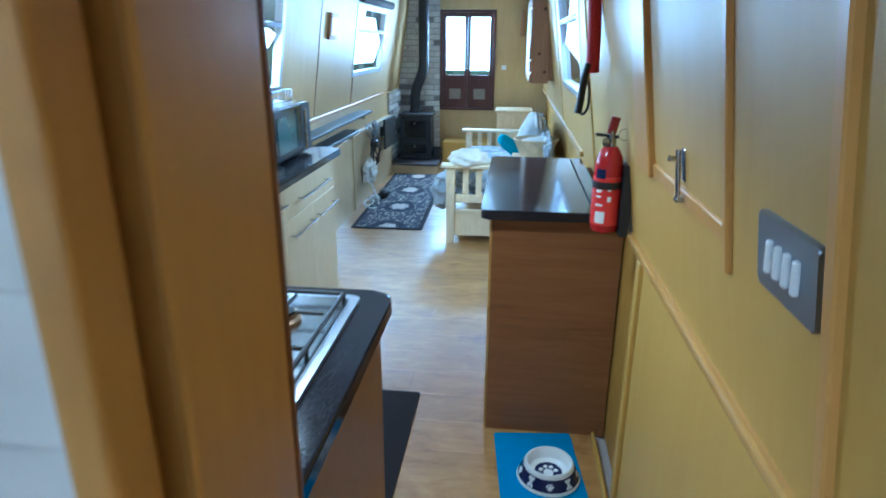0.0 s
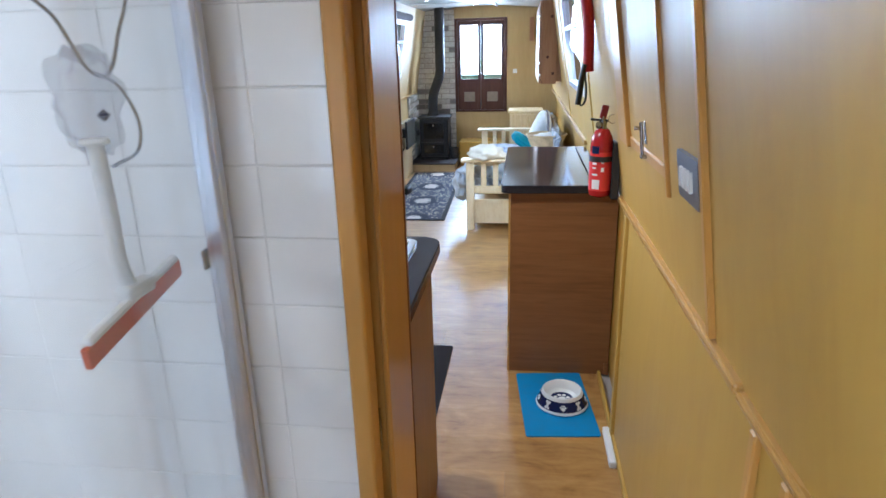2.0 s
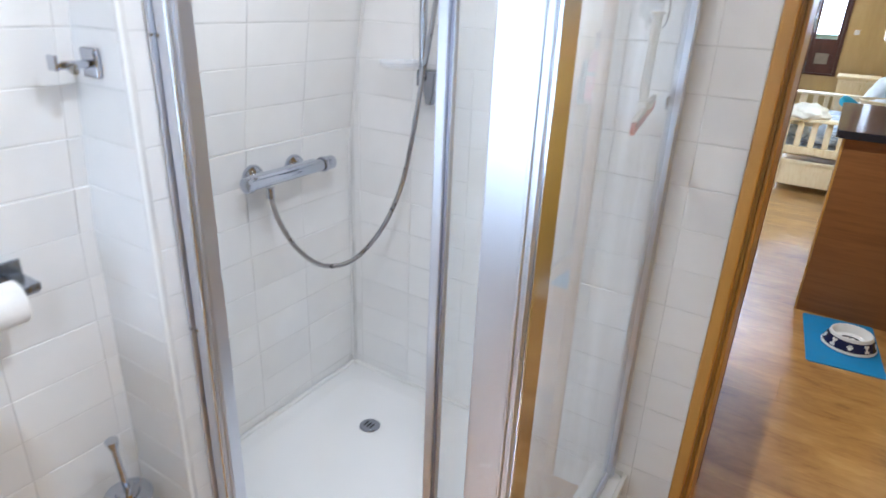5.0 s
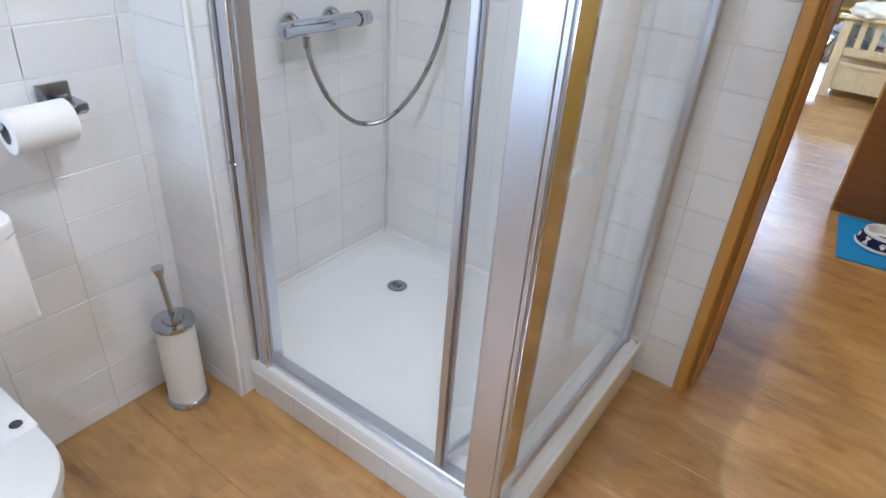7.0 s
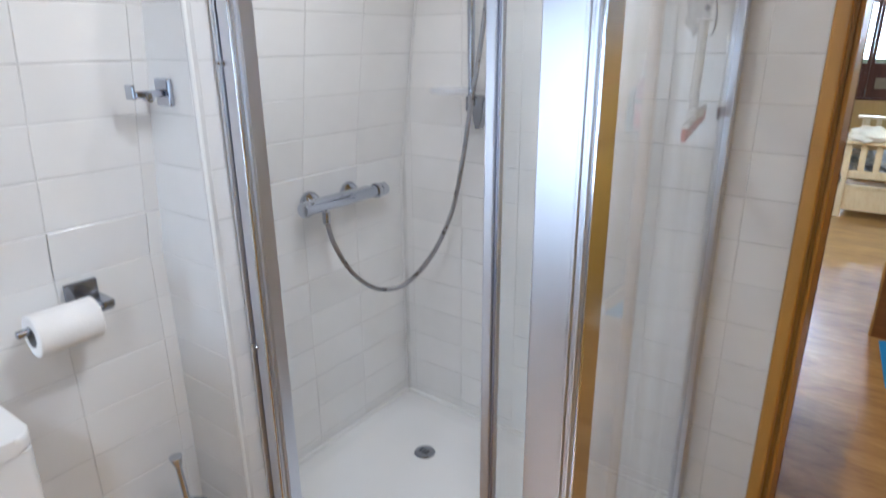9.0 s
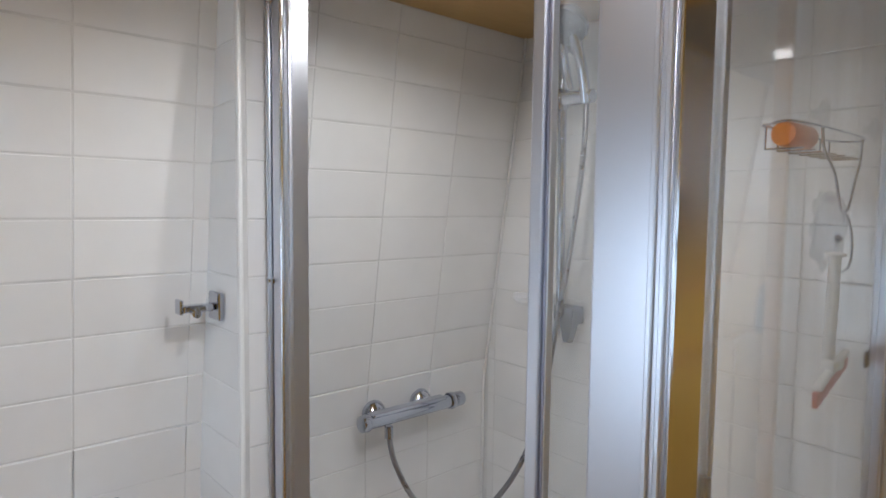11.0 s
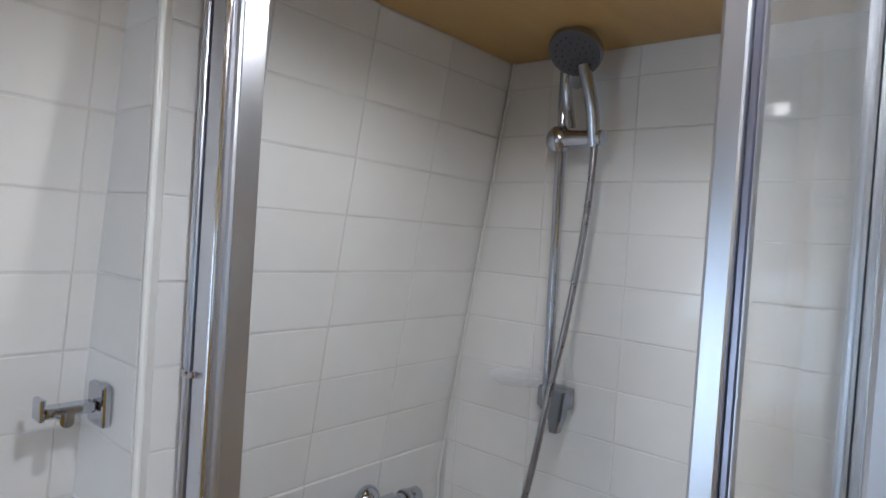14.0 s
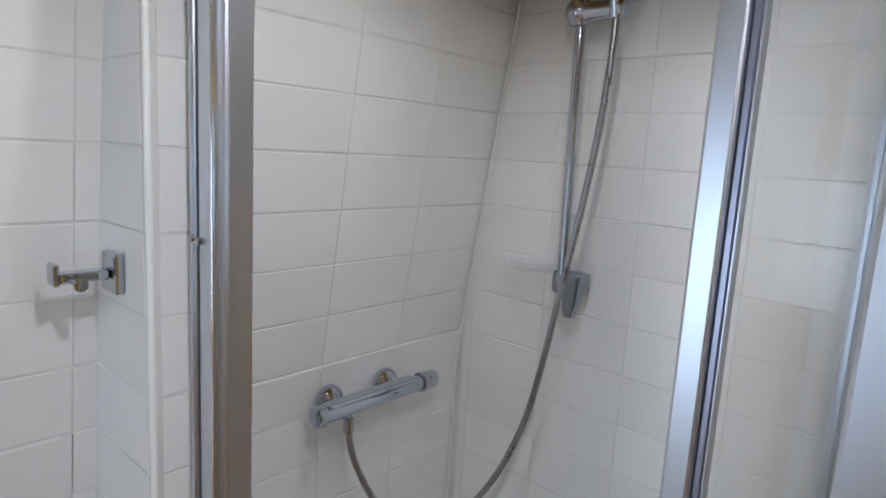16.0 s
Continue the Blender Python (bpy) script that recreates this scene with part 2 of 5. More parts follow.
def filmed_glass():
    """Shower glass with a thin dried soap film in vertical runs."""
    m = Mat("soap_filmed_glass", (0.97, 0.985, 0.98), 0.0, Transmission_Weight=1.0, IOR=1.45)
    runs, cloud = m.noise(m.world_coords((14, 14, 0.9)), 1.0, 4), m.noise(m.world_coords(), 3.0, 3)
    film = m.node("ShaderNodeBsdfDiffuse", Color=(0.80, 0.83, 0.86, 1))
    span = m.node("ShaderNodeMapRange")
    m.link(m.maths("MULTIPLY", runs, cloud), span.inputs["Value"])
    for k, v in (("From Min", 0.12), ("From Max", 0.42), ("To Min", 0.02), ("To Max", 0.11)):
        span.inputs[k].default_value = v
    blend = m.node("ShaderNodeMixShader")
    m.link(span.outputs[0], blend.inputs["Fac"])
    m.link(m.b.outputs["BSDF"], blend.inputs[1]), m.link(film.outputs["BSDF"], blend.inputs[2])
    m.link(blend.outputs["Shader"], m.t.nodes["Material Output"].inputs["Surface"])
    return m.m


FILMED = filmed_glass()
CLEAR_PLASTIC = Mat("clear_plastic", (0.80, 0.84, 0.92), 0.15, Alpha=0.18).m
MESH_CLOTH = Mat("blue_mesh", (0.66, 0.71, 0.84), 0.5, Alpha=0.22).m
GREEN_GLASS = Mat("green_tinted_plastic", (0.40, 0.52, 0.46), 0.1, Alpha=0.45).m
MIRROR = Mat("mirror_silver", (0.90, 0.91, 0.92), 0.02, 1.0).m
LED = Mat("lamp_lens", (1, 1, 1), 0.3, Emission_Color=(1.0, 0.93, 0.8, 1), Emission_Strength=14.0).m
FAIRY = Mat("fairy_bulb", (1, 1, 1), 0.3, Emission_Color=(1.0, 0.95, 0.85, 1), Emission_Strength=1.2).m


def brick_material():
    m = Mat("brick_slip", (0.4, 0.3, 0.25), 0.85)
    o = m.node("ShaderNodeObjectInfo")
    tone = m.ramp(o.outputs["Random"], ((0.0, (0.60, 0.57, 0.55)), (0.35, (0.72, 0.70, 0.67)), (0.80, (0.80, 0.78, 0.75)), (0.86, (0.30, 0.28, 0.28)), (1.0, (0.24, 0.22, 0.22))))
    v = m.world_coords()
    m.color(m.mix(tone, m.ramp(m.noise(v, 45, 5), ((0.3, (0.7, 0.7, 0.7)), (0.7, (1.1, 1.1, 1.1)))), 0.8, "MULTIPLY")).bump(m.noise(v, 120, 4), 0.5, 0.002)
    return m.m


def rug_material(half_x, half_y):
    """Dark border, beige field of scrolls and three dark medallions with pale flowers."""
    m = Mat("woven_rug", (0.4, 0.38, 0.34), 0.95)
    c = m.node("ShaderNodeTexCoord")
    sep = m.node("ShaderNodeSeparateXYZ")
    m.link(c.outputs["Object"], sep.inputs[0])
    ax, ay = m.maths("ABSOLUTE", sep.outputs[0]), m.maths("ABSOLUTE", sep.outputs[1])
    edge = m.maths("MAXIMUM", m.maths("GREATER_THAN", ax, half_x - 0.035), m.maths("GREATER_THAN", ay, half_y - 0.035))
    v = m.coords()
    vor = m.node("ShaderNodeTexVoronoi", Scale=30.0)
    m.link(v, vor.inputs["Vector"])
    scroll = m.maths("GREATER_THAN", m.maths("ADD", m.maths("MULTIPLY", vor.outputs["Distance"], 1.4), m.noise(v, 48, 2)), 0.98)
    cell = m.maths("SUBTRACT", m.maths("MODULO", m.maths("ADD", sep.outputs[1], half_y * 5 / 3 * 3), half_y * 0.62), half_y * 0.31)
    rad = m.maths("SQRT", m.maths("ADD", m.maths("POWER", m.maths("MULTIPLY", sep.outputs[0], 1.15), 2.0), m.maths("POWER", m.maths("MULTIPLY", cell, 0.85), 2.0)))
    wob = m.maths("ADD", rad, m.maths("MULTIPLY", m.maths("SUBTRACT", m.noise(v, 38, 2), 0.5), 0.16))
    dark, flower = m.maths("LESS_THAN", wob, 0.165), m.maths("LESS_THAN", wob, 0.085)
    col = m.mix((0.46, 0.42, 0.34), (0.06, 0.065, 0.10), scroll)
    col = m.mix(col, (0.025, 0.028, 0.05), dark)
    col = m.mix(col, (0.56, 0.50, 0.46), flower)
    col = m.mix(col, (0.02, 0.02, 0.03), edge)
    m.color(col).bump(m.noise(v, 320, 2), 0.6, 0.002)
    return m.m


def cover_material():
    m = Mat("patterned_cover", (0.6, 0.62, 0.66), 0.9)
    v = m.world_coords()
    f = m.noise(v, 11, 3, 0.6, 1.5)
    m.color(m.ramp(f, ((0.38, (0.74, 0.75, 0.76)), (0.5, (0.42, 0.50, 0.60)), (0.62, (0.24, 0.26, 0.32))))).bump(m.noise(v, 90, 3), 0.4, 0.003)
    return m.m


def ribbed_cloth():
    m = Mat("striped_blanket", (0.6, 0.56, 0.52), 0.95)
    w = m.node("ShaderNodeTexWave", Scale=9.0, Distortion=1.0)
    m.link(m.world_coords((1, 2, 3)), w.inputs["Vector"])
    m.color(m.ramp(w.outputs["Fac"], ((0.3, (0.68, 0.63, 0.56)), (0.6, (0.22, 0.20, 0.22)))))
    return m.m


BRICK, COVER, BLANKET = brick_material(), cover_material(), ribbed_cloth()

# ---- mesh helpers ----


def part(name, bm, material, parent=None, label="", smooth=False):
    me = bpy.data.meshes.new(name)
    bmesh.ops.recalc_face_normals(bm, faces=bm.faces)
    bm.to_mesh(me)
    bm.free()
    me.materials.append(material)
    if smooth:
        for p in me.polygons:
            p.use_smooth = True
        me.set_sharp_from_angle(angle=radians(40))
    ob = new(name, me)
    ob.parent = parent
    if label:
        ob["label"] = label
    return ob


def thing(name, label, category, group="", kind=""):
    return tagged(new(name), label, category, group, kind)


def struct(ob, label, category):
    return tagged(ob, label, category, "", "structure")


def box(x0, x1, y0, y1, z0, z1, bevel=0.0, seg=1, bm=None):
    b = bmesh.new()
    bmesh.ops.create_cube(b, size=1, matrix=Matrix.Translation(((x0 + x1) / 2, (y0 + y1) / 2, (z0 + z1) / 2)) @ Matrix.Diagonal((x1 - x0, y1 - y0, z1 - z0, 1)))
    if bevel:
        bmesh.ops.bevel(b, geom=list(b.edges), offset=bevel, segments=seg, profile=0.5, affect="EDGES")
    return join(bm, b)


def join(bm, b, m=None):
    """Adds the mesh b, moved by m, to bm, and returns the whole."""
    if m is not None:
        b.transform(m)
    if bm is None:
        return b
    me = bpy.data.meshes.new("joining")
    b.to_mesh(me)
    b.free()
    bm.from_mesh(me)
    bpy.data.meshes.remove(me)
    return bm


def lathe(profile, seg=32, m=None, bm=None):
    """A turned shape round z from (radius, height) pairs."""
    b = bmesh.new()
    rings = []
    for r, z in profile:
        if r < 1e-5:
            rings.append([b.verts.new((0, 0, z))])
        else:
            rings.append([b.verts.new((r * math.cos(2 * math.pi * i / seg), r * math.sin(2 * math.pi * i / seg), z)) for i in range(seg)])
    for a, c in zip(rings, rings[1:]):
        for i in range(seg):
            j = (i + 1) % seg
            q = [a[i % len(a)], a[j % len(a)], c[j % len(c)], c[i % len(c)]]
            q = list(dict.fromkeys(q))
            if len(q) > 2:
                b.faces.new(q)
    return join(bm, b, m)


def axis(p, q):
    """The pose that takes z from the origin to the way from p to q."""
    d = Vector(q) - Vector(p)
    return Matrix.Translation(p) @ d.to_track_quat("Z", "Y").to_matrix().to_4x4()


def rod(p, q, r, r2=None, seg=20, bm=None, cap=0.15):
    n = (Vector(q) - Vector(p)).length
    r2 = r if r2 is None else r2
    c = cap * min(r, r2)
    return lathe([(0, 0), (r - c, 0), (r, c), (r2, n - c), (r2 - c, n), (0, n)], seg, axis(p, q), bm)


def smooth_line(points, n=60):
    """A Catmull-Rom line through the points."""
    p = [Vector(v) for v in points]
    p = [2 * p[0] - p[1]] + p + [2 * p[-1] - p[-2]]
    out = []
    spans = len(p) - 3
    per = max(2, n // spans)
    for i in range(1, len(p) - 2):
        for k in range(per):
            t = k / per
            a, b, c, d = p[i - 1], p[i], p[i + 1], p[i + 2]
            out.append(0.5 * (2 * b + (c - a) * t + (2 * a - 5 * b + 4 * c - d) * t * t + (3 * b - a - 3 * c + d) * t ** 3))
    out.append(p[-2])
    return out


def tube(points, r, seg=10, bm=None, ripple=0.0):
    b = bmesh.new()
    rings = []
    side = Vector((0.31, 0.83, 0.46))
    for i, p in enumerate(points):
        d = (points[min(i + 1, len(points) - 1)] - points[max(i - 1, 0)]).normalized()
        u = d.cross(side).normalized()
        w = d.cross(u)
        rr = r * (1 + ripple * (i % 2))
        rings.append([b.verts.new(p + rr * (u * math.cos(2 * math.pi * k / seg) + w * math.sin(2 * math.pi * k / seg))) for k in range(seg)])
    for a, c in zip(rings, rings[1:]):
        for k in range(seg):
            b.faces.new((a[k], a[(k + 1) % seg], c[(k + 1) % seg], c[k]))
    b.faces.new(rings[0]), b.faces.new(rings[-1])
    return join(bm, b)


def outline(points, z0, z1, bevel=0.0, m=None, bm=None, seg=2):
    """A prism from a plan outline."""
    b = bmesh.new()
    lo, hi = [b.verts.new((x, y, z0)) for x, y in points], [b.verts.new((x, y, z1)) for x, y in points]
    n = len(points)
    b.faces.new(lo), b.faces.new(hi)
    for i in range(n):
        b.faces.new((lo[i], lo[(i + 1) % n], hi[(i + 1) % n], hi[i]))
    if bevel:
        rim = [e for e in b.edges if abs(e.verts[0].co.z - e.verts[1].co.z) < 1e-6]
        bmesh.ops.bevel(b, geom=rim, offset=bevel, segments=seg, profile=0.5, affect="EDGES")
    return join(bm, b, m)


def rounded(x0, x1, y0, y1, r, corners=(1, 1, 1, 1), n=6):
    """A rectangle's outline with rounded corners (low-left, low-right, high-right, high-left)."""
    out = []
    for (cx, cy, a), on in zip(((x0 + r, y0 + r, 180), (x1 - r, y0 + r, 270), (x1 - r, y1 - r, 0), (x0 + r, y1 - r, 90)), corners):
        if on:
            out += [(cx + r * math.cos(radians(a + 90 * k / n)), cy + r * math.sin(radians(a + 90 * k / n))) for k in range(n + 1)]
        else:
            out.append((x0 if cx == x0 + r else x1, y0 if cy == y0 + r else y1))
    return out


def blob(size, m, bm=None, sub=3, lump=0.0, seed=0, square=2.6):
    """A cushion-like rounded form with lumps."""
    b = bmesh.new()
    bmesh.ops.create_icosphere(b, subdivisions=sub, radius=1)
    for v in b.verts:
        c = v.co
        k = (abs(c.x) ** square + abs(c.y) ** square + abs(c.z) ** square) ** (-1 / square)
        k *= 1 + lump * noise.noise(c * 2.3 + Vector((seed * 7.1, 0, 0)))
        v.co = Vector((c.x * k * size[0], c.y * k * size[1], c.z * k * size[2]))
    return join(bm, b, m)


# ---- the boat's shell ----
GUN, TOP, LEAN_IN = 0.92, 1.90, 0.145
HULL_L, HULL_R = -0.065, 1.709
Y_AFT, Y_FORE = -2.75, 7.45


def left_x(z):
    return HULL_L + LEAN_IN * max(0.0, z - GUN)


def right_hull(z):
    return right_x(z) if z > GUN - 0.001 else 1.757


def right_x(z):
    return HULL_R - LEAN_IN * max(0.0, z - GUN)


def side_wall(name, y0, y1, xof, out, holes, material, label, z1=2.0):
    """A cabin side with window openings: a lower upright part and an upper part that leans in."""
    ys = sorted({y0, y1, *[v for h in holes for v in h[:2]]})
    zs = sorted({0.0, GUN - 0.015, GUN, z1, *[v for h in holes for v in h[2:]]})
    b = bmesh.new()
    t = 0.05 * out

    def solid(i, j):
        if not (0 <= i < len(ys) - 1 and 0 <= j < len(zs) - 1):
            return False
        cy, cz = (ys[i] + ys[i + 1]) / 2, (zs[j] + zs[j + 1]) / 2
        return not any(h[0] < cy < h[1] and h[2] < cz < h[3] for h in holes)

    cache = {}

    def v(i, j, k):
        if (i, j, k) not in cache:
            cache[i, j, k] = b.verts.new((xof(zs[j]) + t * k, ys[i], zs[j]))
        return cache[i, j, k]

    for i in range(len(ys) - 1):
        for j in range(len(zs) - 1):
            if not solid(i, j):
                continue
            for k in (0, 1):
                b.faces.new((v(i, j, k), v(i + 1, j, k), v(i + 1, j + 1, k), v(i, j + 1, k)))
            for di, dj, a, c in ((-1, 0, (i, j), (i, j + 1)), (1, 0, (i + 1, j), (i + 1, j + 1)), (0, -1, (i, j), (i + 1, j)), (0, 1, (i, j + 1), (i + 1, j + 1))):
                if not solid(i + di, j + dj):
                    b.faces.new((v(*a, 0), v(*c, 0), v(*c, 1), v(*a, 1)))
    return struct(part(name, b, material), label, "wall")


WIN_L = ((5.02, 6.18, 1.17, 1.73), (2.15, 3.32, 1.17, 1.73))
WIN_R = ((2.60, 3.75, 1.20, 1.76), (-1.78, -0.94, 1.10, 1.50))
WIN_AFT = (-0.04, 0.40, 0.64, 1.44)
wall_left = side_wall("wall_left", 0.05, Y_FORE, left_x, -1, WIN_L, PLY_PALE, "pale ash-veneered cabin side panelling, leaning inwards", 2.0)
wall_left_bath = side_wall("wall_left_bathroom", Y_AFT, 0.05, lambda z: left_x(z) - 0.0052, -1, (), GROUT, "cabin side clad in glossy white tiles with grey joints")
wall_right = side_wall("wall_right", Y_AFT, Y_FORE, right_hull, 1, WIN_R, PLY, "honey-coloured varnished veneer cabin side panelling")
floor = struct(part("floor", box(-0.14, 1.82, Y_AFT, Y_FORE + 0.1, -0.06, -0.012), MORTAR), "oak-effect laminate plank floor laid across the boat", "floor")


def ceiling(name, y0, y1, material, label):
    b = bmesh.new()
    n, prev = 12, None
    for i in range(n + 1):
        x = -0.15 + 1.95 * i / n
        z = TOP + 0.055 * max(0.0, 1 - ((x - 0.825) / 0.76) ** 2)
        row = [b.verts.new((x, y, z + k)) for y in (y0, y1) for k in (0, 0.03)]
        if prev:
            for a, c in ((0, 2), (1, 3), (0, 1), (2, 3)):
                b.faces.new((prev[a], prev[c], row[c], row[a]))
        prev = row
    struct(part(name, b, material), label, "ceiling")


ceiling("ceiling_saloon", 0.05, Y_FORE + 0.05, CEIL_WHITE, "pale glossy boarded cabin ceiling with seams")
struct(part("ceiling_bathroom", box(-0.15, 1.80, Y_AFT, 0.05, TOP, TOP + 0.03), PLY_CEIL), "amber veneered bathroom ceiling", "ceiling")


def cross_wall(name, x0, x1, y0, y1, material, label, z0=0.0, z1=1.97, bm=None):
    return struct(part(name, box(x0, x1, y0, y1, z0, z1, bm=bm), material), label, "wall")


bulkhead = cross_wall("wall_bulkhead", -0.13, 1.090, -0.0028, 0.05, GROUT, "bathroom bulkhead clad in glossy white tiles")
cross_wall("wall_pocket", -0.06, 1.126, 0.056, 0.232, OAK, "varnished veneer partition beside the doorway")
AFT_PANEL = plain("pale_grey_panel", (0.60, 0.60, 0.60), 0.5)
for n, x0, x1, z0, z1 in (("wall_aft_left", -0.14, WIN_AFT[0], 0.0, 1.97), ("wall_aft_right", WIN_AFT[1], 1.80, 0.0, 1.97), ("wall_aft_below", WIN_AFT[0], WIN_AFT[1], 0.0, WIN_AFT[2]), ("wall_aft_above", WIN_AFT[0], WIN_AFT[1], WIN_AFT[3], 1.97)):
    cross_wall(n, x0, x1, Y_AFT - 0.05, Y_AFT, AFT_PANEL, "plain pale bulkhead closing the bathroom", z0, z1)
cross_wall("wall_fore_upper", 0.42, 1.80, Y_FORE, Y_FORE + 0.05, PLY_PALE, "veneered fore bulkhead above the doors", 1.815, 2.0)
cross_wall("wall_fore_lower", 0.45, 1.115, Y_FORE, Y_FORE + 0.05, PLY_PALE, "veneered fore bulkhead below the doors", 0.0, 0.648)
cross_wall("wall_fore_right", 1.115, 1.80, Y_FORE, Y_FORE + 0.05, PLY_PALE, "veneered fore bulkhead panel", 0.0, 1.815)
wall_brick = cross_wall("wall_brick", -0.14, 0.45, Y_FORE, Y_FORE + 0.05, MORTAR, "brick-slip fire surround in grey and buff", 0.0, 2.0)
PILLAR_X, PILLAR_Y0, PILLAR_Y1 = 0.137, -0.838, -0.788
pillar = cross_wall("wall_pillar", -0.13, PILLAR_X + 0.0068, PILLAR_Y0 - 0.0068, PILLAR_Y1, GROUT, "narrow white-tiled return wall beside the shower")

# doorway trim
arch = part("trim_doorway", box(1.090, 1.121, -0.014, 0.034, 0.0, 1.9, 0.006, 3), OAK)
struct(arch, "varnished oak door lining with a sliding-door slot", "trim")
lining = part("trim_lining", box(1.127, 1.138, 0.048, 0.228, 0.0, 1.9, 0.003), OAK)
part("edge_strip", box(1.105, 1.1395, 0.2285, 0.240, 0.0, 1.9, 0.003), OAK_DARK, lining, "dark red-brown edge strip")
part("latch_plate", box(1.100, 1.121, 0.036, 0.044, 0.82, 0.90, 0.001), CHROME_DULL, lining)
struct(lining, "varnished oak door-pocket lining with a dark edge", "trim")


def lean_right(y0, y1, z0, z1, proud, depth=0.02, bevel=0.003, seg=1):
    """A strip on the right-hand upper side, following its lean."""
    b = box(-proud, depth, y0, y1, 0, (z1 - z0) * math.hypot(1, LEAN_IN), bevel, seg)
    b.transform(Matrix.Translation((right_x(z0), 0, z0)) @ Matrix.Rotation(-math.atan(LEAN_IN), 4, "Y"))
    return b


def lean_left(y0, y1, z0, z1, proud, depth=0.02, bevel=0.003, seg=1):
    b = box(-depth, proud, y0, y1, 0, (z1 - z0) * math.hypot(1, LEAN_IN), bevel, seg)
    b.transform(Matrix.Translation((left_x(z0), 0, z0)) @ Matrix.Rotation(math.atan(LEAN_IN), 4, "Y"))
    return b


def trim(name, bm, material, label):
    return struct(part(name, bm, material), label, "trim")


# dado rails and cover strips
trim("trim_dado", box(1.692, 1.716, 0.115, 1.76, 0.909, 0.931, 0.006, 2), OAK_Y, "oak dado rail along the cabin side")
trim("trim_dado", box(1.695, 1.716, Y_AFT, 0.112, 0.903, 0.922, 0.006, 2), OAK_Y, "oak dado rail along the cabin side")
trim("trim_dado", box(1.694, 1.716, 2.82, 7.44, 0.905, 0.935, 0.006, 2), OAK_Y, "oak dado rail along the cabin side")
trim("trim_dado", box(-0.072, -0.048, 2.95, 6.70, 0.895, 0.925, 0.006, 2), OAK_Y, "pale dado rail along the cabin side")
trim("trim_cover_strip", lean_right(0.584, 0.603, 1.128, 1.90, 0.009), OAK, "narrow oak cover strip")
trim("trim_cover_strip", lean_right(0.266, 0.289, 0.935, 1.90, 0.012), OAK, "oak cover strip at the doorway")
for yy in (0.02, -0.10):
    trim("trim_cover_strip", box(1.697, 1.716, yy, yy + 0.022, 0.0, 0.898, 0.003), OAK, "oak cover strip below the dado rail")
struct(part("wall_lining_low", box(1.709, 1.752, Y_AFT, 1.259, 0.0, 0.899), PLY), "veneered lining below the dado rail", "wall")
trim("trim_cover_strip", box(1.697, 1.756, 1.26, 1.30, 0.0, 0.899, 0.003), PLY, "veneered strip below the dado rail")
trim("trim_cover_strip", lean_left(4.02, 4.028, 0.93, 1.90, 0.004, 0.02, 0.001), OAK_DARK, "thin dark joint between veneer panels")
trim("trim_cover_strip", lean_left(5.05, 5.058, 0.93, 1.150, 0.004, 0.02, 0.001), OAK_DARK, "thin dark joint between veneer panels")
for yy in (2.28, 4.05):
    trim("trim_cover_strip", lean_right(yy, yy + 0.02, 0.94, 1.90, 0.006), PLY, "slim veneer joint strip")
trim("baseboard", box(1.700, 1.714, Y_AFT, 1.76, 0.0, 0.035, 0.004), PLY, "low veneered skirting along the cabin side")
for yy in (1.5, 3.4, 4.6, 5.9):
    trim("trim_ceiling_seam", box(0.10, 1.56, yy, yy + 0.025, 1.897, 1.903), CEIL_WHITE, "thin ceiling seam cover")
trim("trim_ceiling_seam", box(0.98, 1.0, 2.0, 7.4, 1.930, 1.9475), OAK_DARK, "dark lengthwise ceiling seam")


def window(name, y0, y1, z0, z1, xof, into, label):
    """A cabin window: aluminium frame with a hopper bar, two panes."""
    t = math.atan(LEAN_IN) * (1 if into > 0 else -1)
    h = (z1 - z0) * math.hypot(1, LEAN_IN)
    m = Matrix.Translation((xof(z0), 0, z0)) @ Matrix.Rotation(t, 4, "Y")
    win = struct(new(name), label, "window")
    a, c = (-0.05, 0.006) if into > 0 else (-0.006, 0.05)
    for n, s in (("frame_post", (y0 - 0.012, y0 + 0.025, -0.012, h + 0.012)), ("frame_post", (y1 - 0.025, y1 + 0.012, -0.012, h + 0.012)),
                 ("frame_rail", (y0 + 0.025, y1 - 0.025, -0.012, 0.025)), ("frame_rail", (y0 + 0.025, y1 - 0.025, h - 0.025, h + 0.012)), ("hopper_bar", (y0 + 0.025, y1 - 0.025, h * 0.62, h * 0.62 + 0.03))):
        b = box(a, c, *s, 0.004)
        b.transform(m)
        part(n, b, ALU if n != "hopper_bar" else BLACK_PLASTIC, win)
    for s in ((0.025, h * 0.62), (h * 0.62 + 0.03, h - 0.025)):
        b = box((a + c) / 2 - 0.003, (a + c) / 2 + 0.003, y0 + 0.025, y1 - 0.025, *s)
        b.transform(m)
        part("pane", b, CLEAR, win).visible_shadow = False


